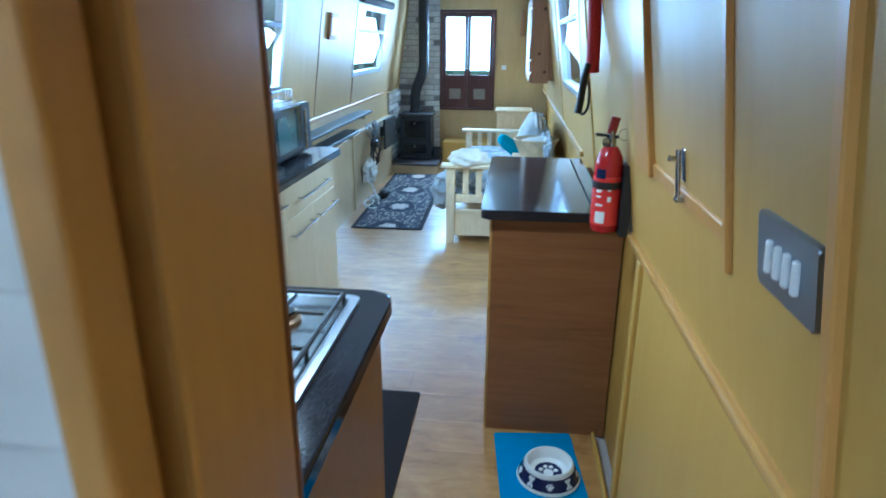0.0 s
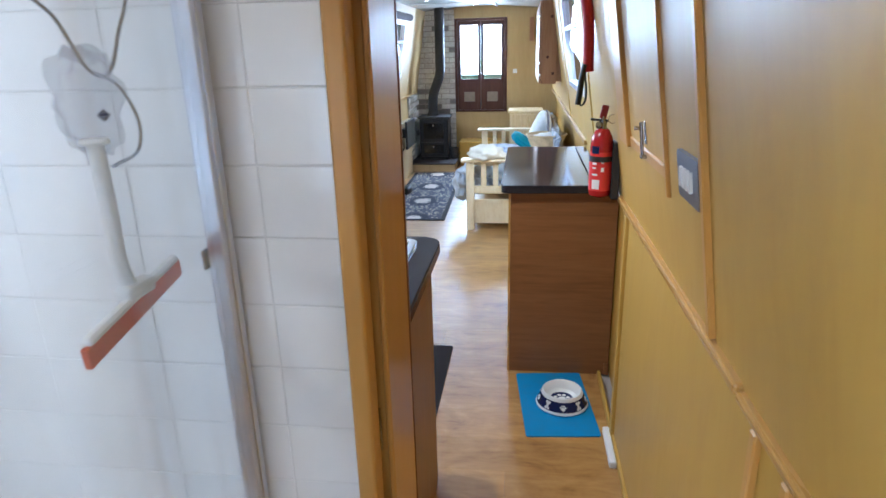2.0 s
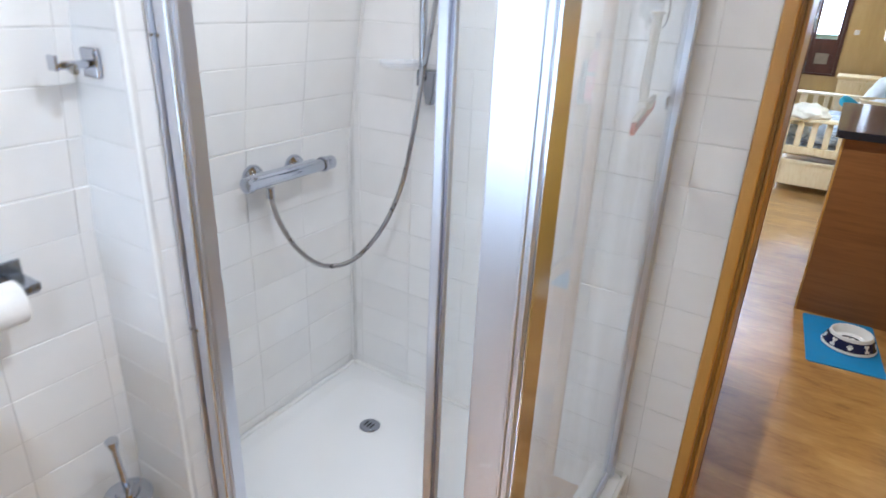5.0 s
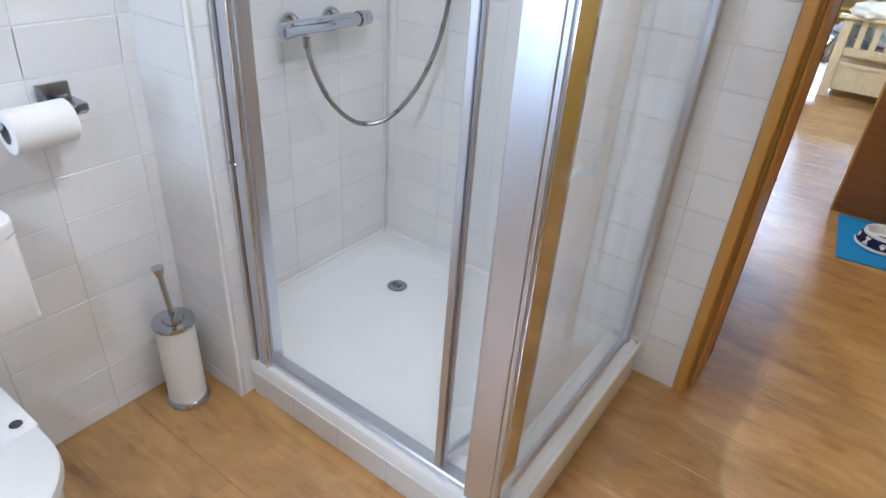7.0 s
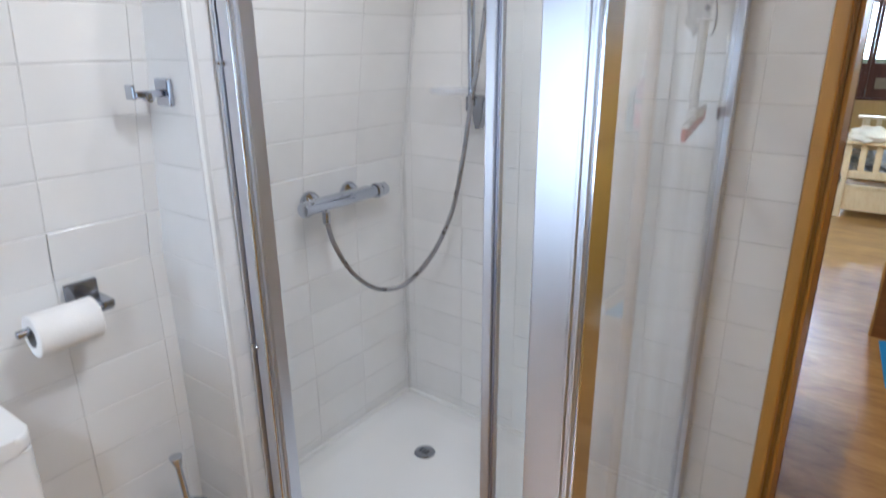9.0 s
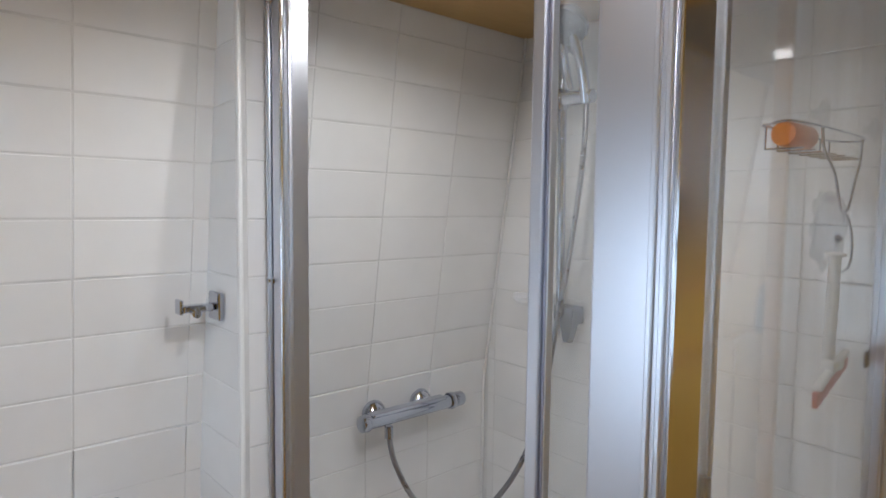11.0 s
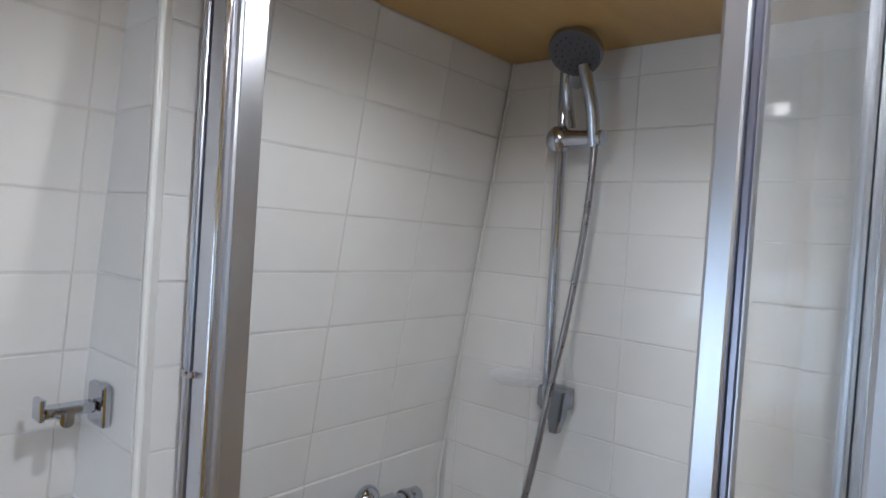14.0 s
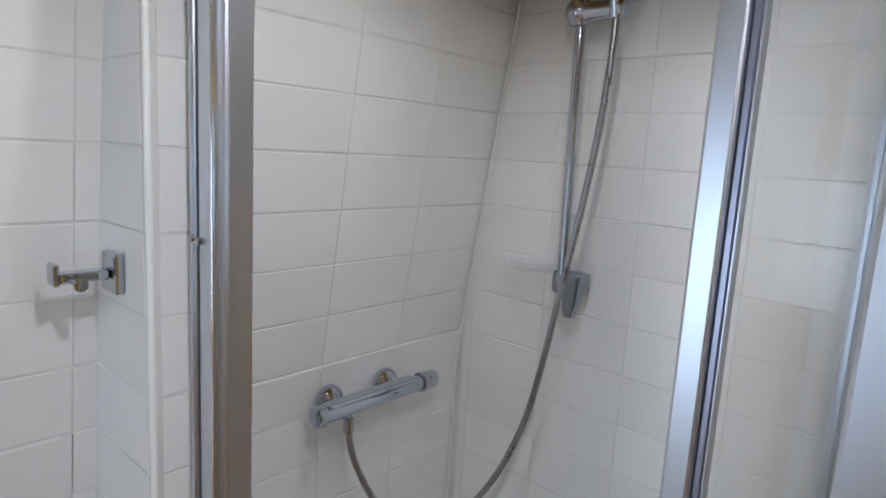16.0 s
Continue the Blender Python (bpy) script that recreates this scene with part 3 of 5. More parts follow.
window("window_1", *WIN_L[0], left_x, 1, "aluminium-framed cabin window with a hopper vent, daylight behind")
window("window_2", *WIN_L[1], left_x, 1, "aluminium-framed galley window with a hopper vent")
window("window_3", *WIN_R[0], right_x, -1, "aluminium-framed cabin window on the sofa side")
window("window_5", *WIN_R[1], right_x, -1, "aluminium-framed bathroom window letting in daylight")
aft_win = struct(new("window_4"), "aluminium-framed window in the aft bulkhead letting in daylight", "window")
ax0, ax1, az0, az1 = WIN_AFT
for n, fb in (("frame_post", (ax0, ax0 + 0.03, az0, az1)), ("frame_post", (ax1 - 0.03, ax1, az0, az1)), ("frame_rail", (ax0 + 0.03, ax1 - 0.03, az0, az0 + 0.03)), ("frame_rail", (ax0 + 0.03, ax1 - 0.03, az1 - 0.03, az1))):
    part(n, box(fb[0], fb[1], Y_AFT - 0.046, Y_AFT + 0.006, fb[2], fb[3], 0.003), ALU, aft_win)
part("pane", box(ax0 + 0.028, ax1 - 0.028, Y_AFT - 0.022, Y_AFT - 0.017, az0 + 0.028, az1 - 0.028), CLEAR, aft_win).visible_shadow = False
struct(part("ground", box(-400, 400, -400, 400, -1.2, -1.0), plain("towpath_grass", (0.10, 0.13, 0.05), 0.9, grain=3)), "grassy bank and towpath outside the windows", "ground")

# side hatch in the right-hand wall
hatch = struct(new("door_side_hatch"), "veneered side-hatch door with an oak frame and a chrome bolt", "door")
part("jamb", lean_right(1.092, 1.245, 1.165, 1.90, 0.016), OAK, hatch)
part("bottom_rail", lean_right(0.604, 1.0915, 1.165, 1.196, 0.006), OAK, hatch)
part("panel", lean_right(0.612, 1.082, 1.205, 1.90, 0.003, 0.015, 0.002), PLY, hatch)
# Black strips set into the gaps round the panel, in place of their shade.
part("gap_shade_strip", lean_right(0.604, 1.0915, 1.1965, 1.2045, -0.001, 0.01, 0), BLACK_PLASTIC, hatch)
part("gap_shade_strip", lean_right(1.0825, 1.0915, 1.205, 1.90, -0.001, 0.01, 0), BLACK_PLASTIC, hatch)
bolt = part("bolt", rod((right_x(1.178) - 0.016, 0.832, 1.178), (right_x(1.268) - 0.013, 0.832, 1.268), 0.0045), CHROME_DULL, hatch, "chrome barrel bolt", True)
part("bolt_knob", rod((right_x(1.25) - 0.016, 0.832, 1.252), (right_x(1.25) - 0.030, 0.837, 1.252), 0.004, 0.006), CHROME_DULL, hatch, smooth=True)
part("bolt_keep", box(right_x(1.18) - 0.022, right_x(1.18) - 0.004, 0.823, 0.841, 1.173, 1.184, 0.003), CHROME_DULL, hatch)
part("bolt_plate", lean_right(0.822, 0.842, 1.212, 1.272, 0.006, 0.004, 0.002), CHROME_DULL, hatch)

# light switch
switch = thing("light_switch", "brushed steel four-gang light switch with white rockers", "light switch")
swm = Matrix.Translation((right_x(1.214), 0.383, 1.214)) @ Matrix.Rotation(-math.atan(LEAN_IN), 4, "Y")
b = outline(rounded(-0.0465, 0.0465, -0.078, 0.078, 0.006), 0, 0.009, 0.0025)
b.transform(swm @ Matrix.Rotation(radians(-90), 4, "Y"))
part("face_plate", b, STEEL, switch)
for k in range(4):
    b = box(-0.016, -0.008, -0.040 + 0.024 * k - 0.0055, -0.040 + 0.024 * k + 0.0055, -0.021, 0.019, 0.003, 2)
    b.transform(swm @ Matrix.Translation((0, 0.004, 0)) @ Matrix.Rotation(radians(4), 4, "Y"))
    part("rocker", b, SOCKET_WHITE, switch)

# ---- shower ----
TRAY_TOP, GLASS_X, FRONT_Y, HEAD_Z = 0.114, 0.918, -0.765, 1.86
tray = thing("shower_tray", "square white acrylic shower tray with a raised rim", "shower tray")
b = bmesh.new()
x0, x1, y0, y1 = HULL_L + 0.002, 0.968, -0.802, -0.006
shrink = ((0.004, TRAY_TOP), (0.058, TRAY_TOP), (0.066, TRAY_TOP - 0.0012), (0.078, TRAY_TOP - 0.006), (0.096, TRAY_TOP - 0.014), (0.118, TRAY_TOP - 0.019), (0.150, TRAY_TOP - 0.0215))


def tray_ring(s, z, n=7):
    r = 0.03 + s * 0.8
    return [(x, y, z) for x, y in rounded(x0 + s, x1 - s, y0 + s, y1 - s, r, n=n)]


loops = [tray_ring(0, 0), tray_ring(0, TRAY_TOP - 0.006)] + [tray_ring(s, z) for s, z in shrink]
vs = [[b.verts.new(p) for p in ring] for ring in loops]
for a, c in zip(vs, vs[1:]):
    for i in range(len(a)):
        b.faces.new((a[i], a[(i + 1) % len(a)], c[(i + 1) % len(c)], c[i]))
b.faces.new(vs[-1])
part("tray", b, ACRYLIC, tray, smooth=True)
waste = thing("shower_waste", "round chrome shower drain with slots", "drain")
part("flange", lathe([(0, 0), (0.032, 0), (0.034, 0.002), (0.030, 0.005), (0.022, 0.0045), (0, 0.004)], 32, Matrix.Translation((0.203, -0.243, TRAY_TOP - 0.0215))), CHROME_DULL, waste, smooth=True)
for k in range(3):
    part("slot", box(0.186 + 0.012 * k, 0.191 + 0.012 * k, -0.254, -0.232, TRAY_TOP - 0.019, TRAY_TOP - 0.0163), BLACK_PLASTIC, waste)

screen = thing("shower_enclosure", "framed glass shower enclosure with a folded-open bifold door", "shower enclosure")


def profile_post(name, x0, x1, y0, y1, z0, z1, mat, ribs=(), axis_x=True, bevel=0.003):
    b = box(x0, x1, y0, y1, z0, z1, bevel, 2)
    for r, w, d in ribs:
        if axis_x:
            box(r - w / 2, r + w / 2, y0 - d, y0 + 0.001, z0, z1, 0.0012, bm=b)
        else:
            box(x1 - 0.001, x1 + d, r - w / 2, r + w / 2, z0, z1, 0.0012, bm=b)
    return part(name, b, mat, screen)


wall_post = profile_post("wall_profile", 0.152, 0.1665, -0.798, -0.745, TRAY_TOP, HEAD_Z, ALU, ((0.1645, 0.003, 0.003),))
part("wall_channel", box(0.1667, 0.1735, -0.789, -0.747, TRAY_TOP, HEAD_Z, 0.001), DARK_CHROME, wall_post)
hinge_outline = [(0.1738, -0.750), (0.1738, -0.7945), (0.1750, -0.7955), (0.2030, -0.7955), (0.2040, -0.7915), (0.2138, -0.7915), (0.2145, -0.787), (0.2205, -0.786), (0.2215, -0.783), (0.2215, -0.750)]
hinge_post = part("hinge_post", outline(hinge_outline, TRAY_TOP, HEAD_Z), ALU, screen)
part("post_lip", tube([Vector((0.2088, -0.7945, z)) for z in (TRAY_TOP, 1.0, HEAD_Z)], 0.0042, 16), POLISHED, hinge_post, smooth=True)
part("door_seal", box(0.2218, 0.2235, -0.782, -0.770, TRAY_TOP, HEAD_Z), ALU, screen)
for zz in (0.70, 1.305, 1.80):
    for xx in (0.1615, 0.1785):
        part("screw", lathe([(0.0, 0), (0.0055, 0), (0.0045, 0.003), (0, 0.004)], 12, axis((xx, -0.798, zz), (xx, -0.83, zz))), CHROME, wall_post)
part("head_rail", box(0.15, 0.955, -0.792, -0.742, HEAD_Z, HEAD_Z + 0.035, 0.004), ALU, screen)
part("side_head_rail", box(0.903, 0.936, -0.741, -0.03, HEAD_Z, HEAD_Z + 0.035, 0.004), ALU, screen)
part("sill_rail", box(0.176, 0.853, -0.785, -0.747, TRAY_TOP, TRAY_TOP + 0.020, 0.004), ALU, screen)
part("side_sill_rail", box(0.907, 0.930, -0.740, -0.045, TRAY_TOP, TRAY_TOP + 0.020, 0.004), ALU, screen)
profile_post("corner_post", 0.853, 0.935, -0.792, -0.742, TRAY_TOP, HEAD_Z, ALU, ((0.918, 0.006, 0.004), (0.930, 0.006, 0.004)))
part("corner_side_strip", box(0.9352, 0.940, -0.7905, -0.733, TRAY_TOP, HEAD_Z, 0.0012), POLISHED, screen)
profile_post("side_glazing_post", 0.909, 0.927, -0.738, -0.722, TRAY_TOP + 0.02, HEAD_Z, ALU)
profile_post("bulkhead_post", 0.905, 0.935, -0.045, -0.012, TRAY_TOP, HEAD_Z, ALU, ((-0.03, 0.008, 0.003),), False)
part("post_catch", box(0.898, 0.904, -0.050, -0.020, 1.17, 1.20, 0.002), CHROME_DULL, screen)
part("side_pane", box(0.915, 0.921, -0.724, -0.042, TRAY_TOP + 0.018, HEAD_Z), FILMED, screen).visible_shadow = False


def leaf(name, p, q):
    """One door leaf from p to q on plan, with rails and a pane."""
    d = Vector((q[0] - p[0], q[1] - p[1], 0))
    n = d.length
    m = Matrix.Translation((*p, 0)) @ Matrix.Rotation(math.atan2(d.y, d.x), 4, "Z")
    b = box(0.0, n, -0.003, 0.003, TRAY_TOP + 0.05, HEAD_Z - 0.015)
    b.transform(m)
    pane = part(name, b, FILMED, screen)
    pane.visible_shadow = False
    for z0, z1 in ((TRAY_TOP + 0.028, TRAY_TOP + 0.052), (HEAD_Z - 0.03, HEAD_Z - 0.005)):
        b = box(0.012, n - 0.004, -0.009, 0.009, z0, z1, 0.002)
        b.transform(m)
        part("leaf_rail", b, ALU, pane)
    return pane, m, n


BAR, FOLD, HINGE = (0.773, -0.766), (0.812, -0.484), (0.894, -0.738)
leaf_b, mb_, nb_ = leaf("door_leaf", BAR, FOLD)
leaf_a, ma_, na_ = leaf("door_leaf", (FOLD[0] + 0.016, FOLD[1]), HINGE)
b = box(0.762, 0.780, -0.780, -0.762, TRAY_TOP + 0.022, HEAD_Z - 0.004, 0.0025, 2)
part("guide_bar", b, ALU, leaf_b)
part("bar_channel", box(0.7805, 0.7855, -0.776, -0.764, TRAY_TOP + 0.022, HEAD_Z - 0.004, 0.001), DARK_CHROME, leaf_b)
part("bar_lip", box(0.786, 0.7875, -0.777, -0.766, TRAY_TOP + 0.022, HEAD_Z - 0.004, 0.001), ALU, leaf_b)
part("fold_hinge", box(0.801, 0.819, -0.486, -0.470, TRAY_TOP + 0.03, HEAD_Z - 0.01, 0.004, 2), ALU, leaf_b)
part("fold_cover", box(0.8195, 0.836, -0.488, -0.474, TRAY_TOP + 0.03, HEAD_Z - 0.01, 0.003, 2), ALU, leaf_b)
part("back_handle", box(0.8265, 0.842, -0.506, -0.4885, 0.985, 1.085, 0.004, 2), CHROME_DULL, leaf_b)
handle_turn = Matrix.Translation((0.808, -0.520, 0.036)) @ Matrix.Rotation(math.atan2(FOLD[1] - BAR[1], FOLD[0] - BAR[0]), 4, "Z")
part("door_handle", join(None, box(-0.024, 0.024, 0.006, 0.012, 0.955, 1.055, 0.002), handle_turn), GREEN_GLASS, leaf_b, "greenish clear plastic pull handle")
b = rod((0, 0.012, 1.035), (0, 0.034, 1.035), 0.007, 0.010, seg=14)
part("handle_knob", join(None, b, handle_turn), CHROME, leaf_b, smooth=True)

# thermostatic shower valve
VZ = 0.915
wall_v = left_x(VZ)
valve = thing("shower_valve", "chrome thermostatic bar shower valve on the tiled wall", "shower valve")
body_x = wall_v + 0.064
b = rod((body_x, -0.470, VZ + 0.002), (body_x, -0.205, VZ + 0.002), 0.0175, seg=28)
body = part("bar_body", b, CHROME, valve, smooth=True)
b = box(body_x - 0.017, body_x + 0.015, -0.462, -0.222, VZ + 0.012, VZ + 0.0225, 0.006, 2)
part("top_plate", b, CHROME, body)
for yy in (-0.415, -0.262):
    part("escutcheon", lathe([(0, 0), (0.034, 0), (0.035, 0.004), (0.031, 0.014), (0.020, 0.024), (0.014, 0.028), (0.013, 0.06), (0, 0.06)], 32, axis((wall_v + 0.008, yy, VZ), (wall_v + 1, yy, VZ))), CHROME, valve, smooth=True)
part("temperature_knob", lathe([(0, 0), (0.0215, 0), (0.023, 0.004), (0.023, 0.012), (0.018, 0.018), (0.020, 0.024), (0.020, 0.044), (0.015, 0.050), (0, 0.050)], 24, axis((body_x, -0.205, VZ + 0.002), (body_x, 1, VZ + 0.002))), CHROME, valve, smooth=True)
part("flow_knob", lathe([(0, 0), (0.021, 0), (0.022, 0.003), (0.020, 0.018), (0.014, 0.022), (0, 0.022)], 24, axis((body_x, -0.470, VZ + 0.002), (body_x, -2, VZ + 0.002))), CHROME, valve, smooth=True)
part("outlet", rod((body_x, -0.405, VZ - 0.020), (body_x, -0.405, VZ - 0.052), 0.011), CHROME, valve, smooth=True)

# riser rail, slider, hand shower and hose
RX, RY = 0.247, -0.062
rail = thing("shower_rail", "chrome riser rail with a sliding handset holder", "shower rail")
part("riser", rod((RX + 0.006, RY, 1.17), (RX - 0.004, RY, 1.86), 0.0105), CHROME, rail, smooth=True)
part("top_bracket", rod((RX - 0.004, RY, 1.845), (RX - 0.004, -0.006, 1.845), 0.013, 0.02), CHROME, rail, smooth=True)
b = lathe([(0, 0), (0.028, 0.0), (0.026, 0.012), (0.020, 0.024), (0.018, 0.055), (0, 0.055)], 24, axis((RX + 0.004, -0.006, 1.165), (RX + 0.004, -1, 1.165)))
box(RX - 0.026, RX + 0.044, -0.050, -0.010, 1.150, 1.196, 0.006, 2, bm=b)
lower = part("lower_bracket", b, CHROME_DULL, rail, smooth=True)
b = outline([(-0.026, 0.0), (0.028, 0.0), (0.022, -0.055), (0.012, -0.090), (-0.004, -0.090), (-0.012, -0.050)], -0.012, 0.012, 0.003)
b.transform(Matrix.Translation((RX + 0.020, -0.05, 1.195)) @ Matrix.Rotation(radians(90), 4, "X"))
part("bracket_tail", b, CHROME_DULL, lower)
b = lathe([(0, -0.028), (0.016, -0.025), (0.026, -0.012), (0.028, 0.0), (0.026, 0.012), (0.016, 0.025), (0, 0.028)], 24, Matrix.Translation((RX - 0.004, RY - 0.004, 1.708)))
rod((RX, RY - 0.006, 1.708), (RX + 0.098, RY - 0.014, 1.705), 0.0185, 0.0165, bm=b)
slider = part("slider", b, CHROME, rail, smooth=True)
dish = part("soap_dish", lathe([(0, 0), (0.050, 0.0), (0.062, 0.010), (0.064, 0.020), (0.060, 0.020), (0.048, 0.006), (0, 0.005)], 32, Matrix.Translation((RX - 0.060, RY - 0.008, 1.196))), CLEAR_PLASTIC, rail, "clear plastic soap dish", True)

hand = thing("hand_shower", "grey-faced chrome hand shower in its holder", "shower head")
grip_lo, grip_hi = Vector((RX + 0.080, RY - 0.016, 1.690)), Vector((RX + 0.064, RY - 0.050, 1.842))
b = tube(smooth_line([grip_lo, grip_lo.lerp(grip_hi, 0.5) + Vector((0.006, 0, 0)), grip_hi], 16), 0.0125, 14)
part("grip", b, CHROME, hand, smooth=True)
hm = axis(grip_hi + Vector((-0.012, -0.010, 0.028)), grip_hi + Vector((0.02, -0.34, -0.36)))
part("head", lathe([(0, -0.024), (0.028, -0.021), (0.046, -0.011), (0.0535, 0.002), (0.053, 0.011), (0.0505, 0.0155)], 36, hm), CHROME_DULL, hand, smooth=True)
face = part("spray_face", lathe([(0.0505, 0.0155), (0.046, 0.0165), (0, 0.0175)], 36, hm), plain("grey_spray_plate", (0.09, 0.09, 0.10), 0.5), hand, smooth=True)
b = None
for ring, count in ((0.012, 6), (0.024, 12), (0.037, 18)):
    for k in range(count):
        a = 2 * math.pi * k / count
        b = lathe([(0.002, 0.0165), (0.0016, 0.0195), (0, 0.0195)], 6, hm @ Matrix.Translation((ring * math.cos(a), ring * math.sin(a), 0)), b)
part("nozzles", b, BLACK_PLASTIC, face)
part("grip_hook", tube(smooth_line([(RX + 0.018, RY, 1.73), (RX + 0.010, RY - 0.01, 1.79), (RX + 0.018, RY - 0.03, 1.84), (RX + 0.052, RY - 0.055, 1.862)], 20), 0.011, 12), CHROME, hand, smooth=True)

hose = thing("shower_hose", "long flexible metal shower hose hanging in a loop", "hose")
path = smooth_line([(RX + 0.081, RY - 0.016, 1.688), (RX + 0.079, RY - 0.018, 1.60), (RX + 0.070, RY - 0.022, 1.48), (RX + 0.050, RY - 0.028, 1.32), (RX + 0.028, RY - 0.035, 1.18), (RX + 0.006, RY - 0.045, 1.02),
                    (0.222, -0.115, 0.87), (0.188, -0.165, 0.745), (0.138, -0.232, 0.660), (0.085, -0.300, 0.650), (0.045, -0.360, 0.71), (0.018, -0.398, 0.80), (body_x, -0.405, 0.868)], 220)
part("hose_pipe", tube(path, 0.0066, 10, ripple=0.10), HOSE, hose, smooth=True)

# ---- things hung on the side pane ----
caddy = thing("wire_caddy", "chrome wire hanger hooked on the shower glass", "caddy")
GX = 0.893
b = tube(smooth_line([(GX, -0.30, 1.563), (GX, -0.285, 1.53), (GX, -0.235, 1.50), (GX, -0.200, 1.45), (GX, -0.165, 1.445), (GX, -0.135, 1.49), (GX, -0.115, 1.52), (GX, -0.105, 1.563)], 50), 0.0022, 8)
part("wire_loop", b, CHROME, caddy, smooth=True)
b = tube(smooth_line([(GX, -0.190, 1.445), (GX, -0.155, 1.43), (GX, -0.130, 1.39), (GX, -0.140, 1.355), (GX, -0.19, 1.345)], 40), 0.0022, 8)
part("lower_hook", b, CHROME, caddy, smooth=True)
b = tube(smooth_line([(GX - 0.05, -0.38, 1.563), (GX - 0.05, -0.10, 1.563), (GX, -0.09, 1.563), (GX, -0.39, 1.563), (GX - 0.05, -0.38, 1.563)], 60), 0.002, 8)
part("basket_rim", b, CHROME, caddy, smooth=True)
for k in range(7):
    yy = -0.37 + 0.045 * k
    b = rod((GX - 0.05, yy, 1.530), (GX, yy, 1.530), 0.0016, seg=6)
    rod((GX - 0.05, yy, 1.530), (GX - 0.05, yy, 1.563), 0.0016, seg=6, bm=b)
    part("basket_wire", b, CHROME, caddy)
for yy in (-0.36, -0.12):
    part("suction_cup", lathe([(0, 0), (0.020, 0), (0.017, 0.004), (0.007, 0.010), (0.006, 0.018), (0, 0.018)], 20, axis((0.9145, yy, 1.575), (0, yy, 1.575))), CLEAR_PLASTIC, caddy, smooth=True)

squeegee = thing("squeegee", "white-handled shower squeegee with a red rubber blade", "squeegee")
part("handle", tube(smooth_line([(GX, -0.212, 1.375), (GX - 0.002, -0.207, 1.30), (GX - 0.004, -0.205, 1.240), (GX - 0.006, -0.193, 1.205)], 24), 0.0088, 14), WHITE_PLASTIC, squeegee, smooth=True)
part("end_cap", lathe([(0, 0), (0.0145, 0), (0.0155, 0.003), (0.014, 0.006), (0, 0.007)], 20, Matrix.Translation((GX, -0.212, 1.373))), WHITE_PLASTIC, squeegee, smooth=True)
part("neck", box(GX - 0.014, GX + 0.008, -0.215, -0.160, 1.188, 1.208, 0.006, 2), WHITE_PLASTIC, squeegee)
blade_turn = Matrix.Translation((GX, -0.19, 1.184)) @ Matrix.Rotation(radians(6), 4, "Z") @ Matrix.Rotation(radians(5.5), 4, "X")
part("blade_holder", join(None, box(-0.008, 0.005, -0.108, 0.106, 0.003, 0.013, 0.003), blade_turn), WHITE_PLASTIC, squeegee)
part("blade", join(None, box(-0.006, 0.002, -0.114, 0.112, -0.020, 0.004, 0.001), blade_turn), RED_RUBBER, squeegee, "red rubber blade")

pouf = thing("bath_scrunchie", "translucent pale-blue mesh bath scrunchie hanging from the hanger", "bath scrunchie")
part("mesh_ball", blob((0.018, 0.042, 0.056), Matrix.Translation((GX - 0.022, -0.178, 1.412)), sub=4, lump=0.5, seed=3), MESH_CLOTH, pouf, smooth=True)
part("cord_bead", lathe([(0, -0.007), (0.007, 0), (0, 0.007)], 10, Matrix.Translation((GX - 0.006, -0.180, 1.400))), NAVY, pouf, smooth=True)
bottle = thing("shower_gel_bottle", "orange plastic bottle lying in the wire basket", "bottle")
part("body", lathe([(0, 0), (0.016, 0.0), (0.018, 0.006), (0.018, 0.085), (0.008, 0.10), (0.008, 0.115), (0, 0.115)], 20, axis((GX - 0.027, -0.37, 1.551), (GX - 0.027, -0.21, 1.551))), ORANGE, bottle, smooth=True)

# ---- bathroom things ----
HOOK_Z = 1.250
hook = thing("towel_hook", "square chrome towel hook on white tiles", "hook")
HX, HY = 0.050, PILLAR_Y0 - 0.009
part("back_plate", box(HX - 0.025, HX + 0.025, HY - 0.012, HY, HOOK_Z - 0.027, HOOK_Z + 0.027, 0.004, 2), CHROME, hook)
b = box(HX - 0.011, HX + 0.011, HY - 0.070, HY - 0.0125, HOOK_Z - 0.008, HOOK_Z + 0.006, 0.003, 2)
box(HX - 0.014, HX + 0.014, HY - 0.078, HY - 0.070, HOOK_Z - 0.010, HOOK_Z + 0.018, 0.003, 2, bm=b)
part("arm", b, CHROME, hook)
part("peg", lathe([(0, 0), (0.007, 0), (0.007, 0.014), (0.009, 0.018), (0, 0.020)], 14, axis((HX + 0.012, HY - 0.052, HOOK_Z - 0.006), (HX + 1, HY - 0.052, HOOK_Z - 0.006))), CHROME, hook, smooth=True)

TPZ = 0.845
tx = left_x(TPZ) + 0.003
holder = thing("toilet_roll_holder", "square chrome toilet roll holder on white tiles", "toilet roll holder")
part("back_plate", box(tx, tx + 0.010, -1.070, -1.005, TPZ - 0.012, TPZ + 0.035, 0.003, 2), CHROME_DULL, holder)
b = box(tx + 0.010, tx + 0.080, -1.030, -1.006, TPZ - 0.012, TPZ + 0.006, 0.004, 2)
part("arm", b, CHROME_DULL, holder)
part("spindle", rod((tx + 0.070, -1.010, TPZ - 0.010), (tx + 0.070, -1.185, TPZ - 0.010), 0.0075), CHROME_DULL, holder, smooth=True)
roll = thing("toilet_roll", "white toilet paper roll on its holder", "toilet roll")
rm = axis((tx + 0.070, -1.045, TPZ - 0.022), (tx + 0.070, -1.165, TPZ - 0.022))
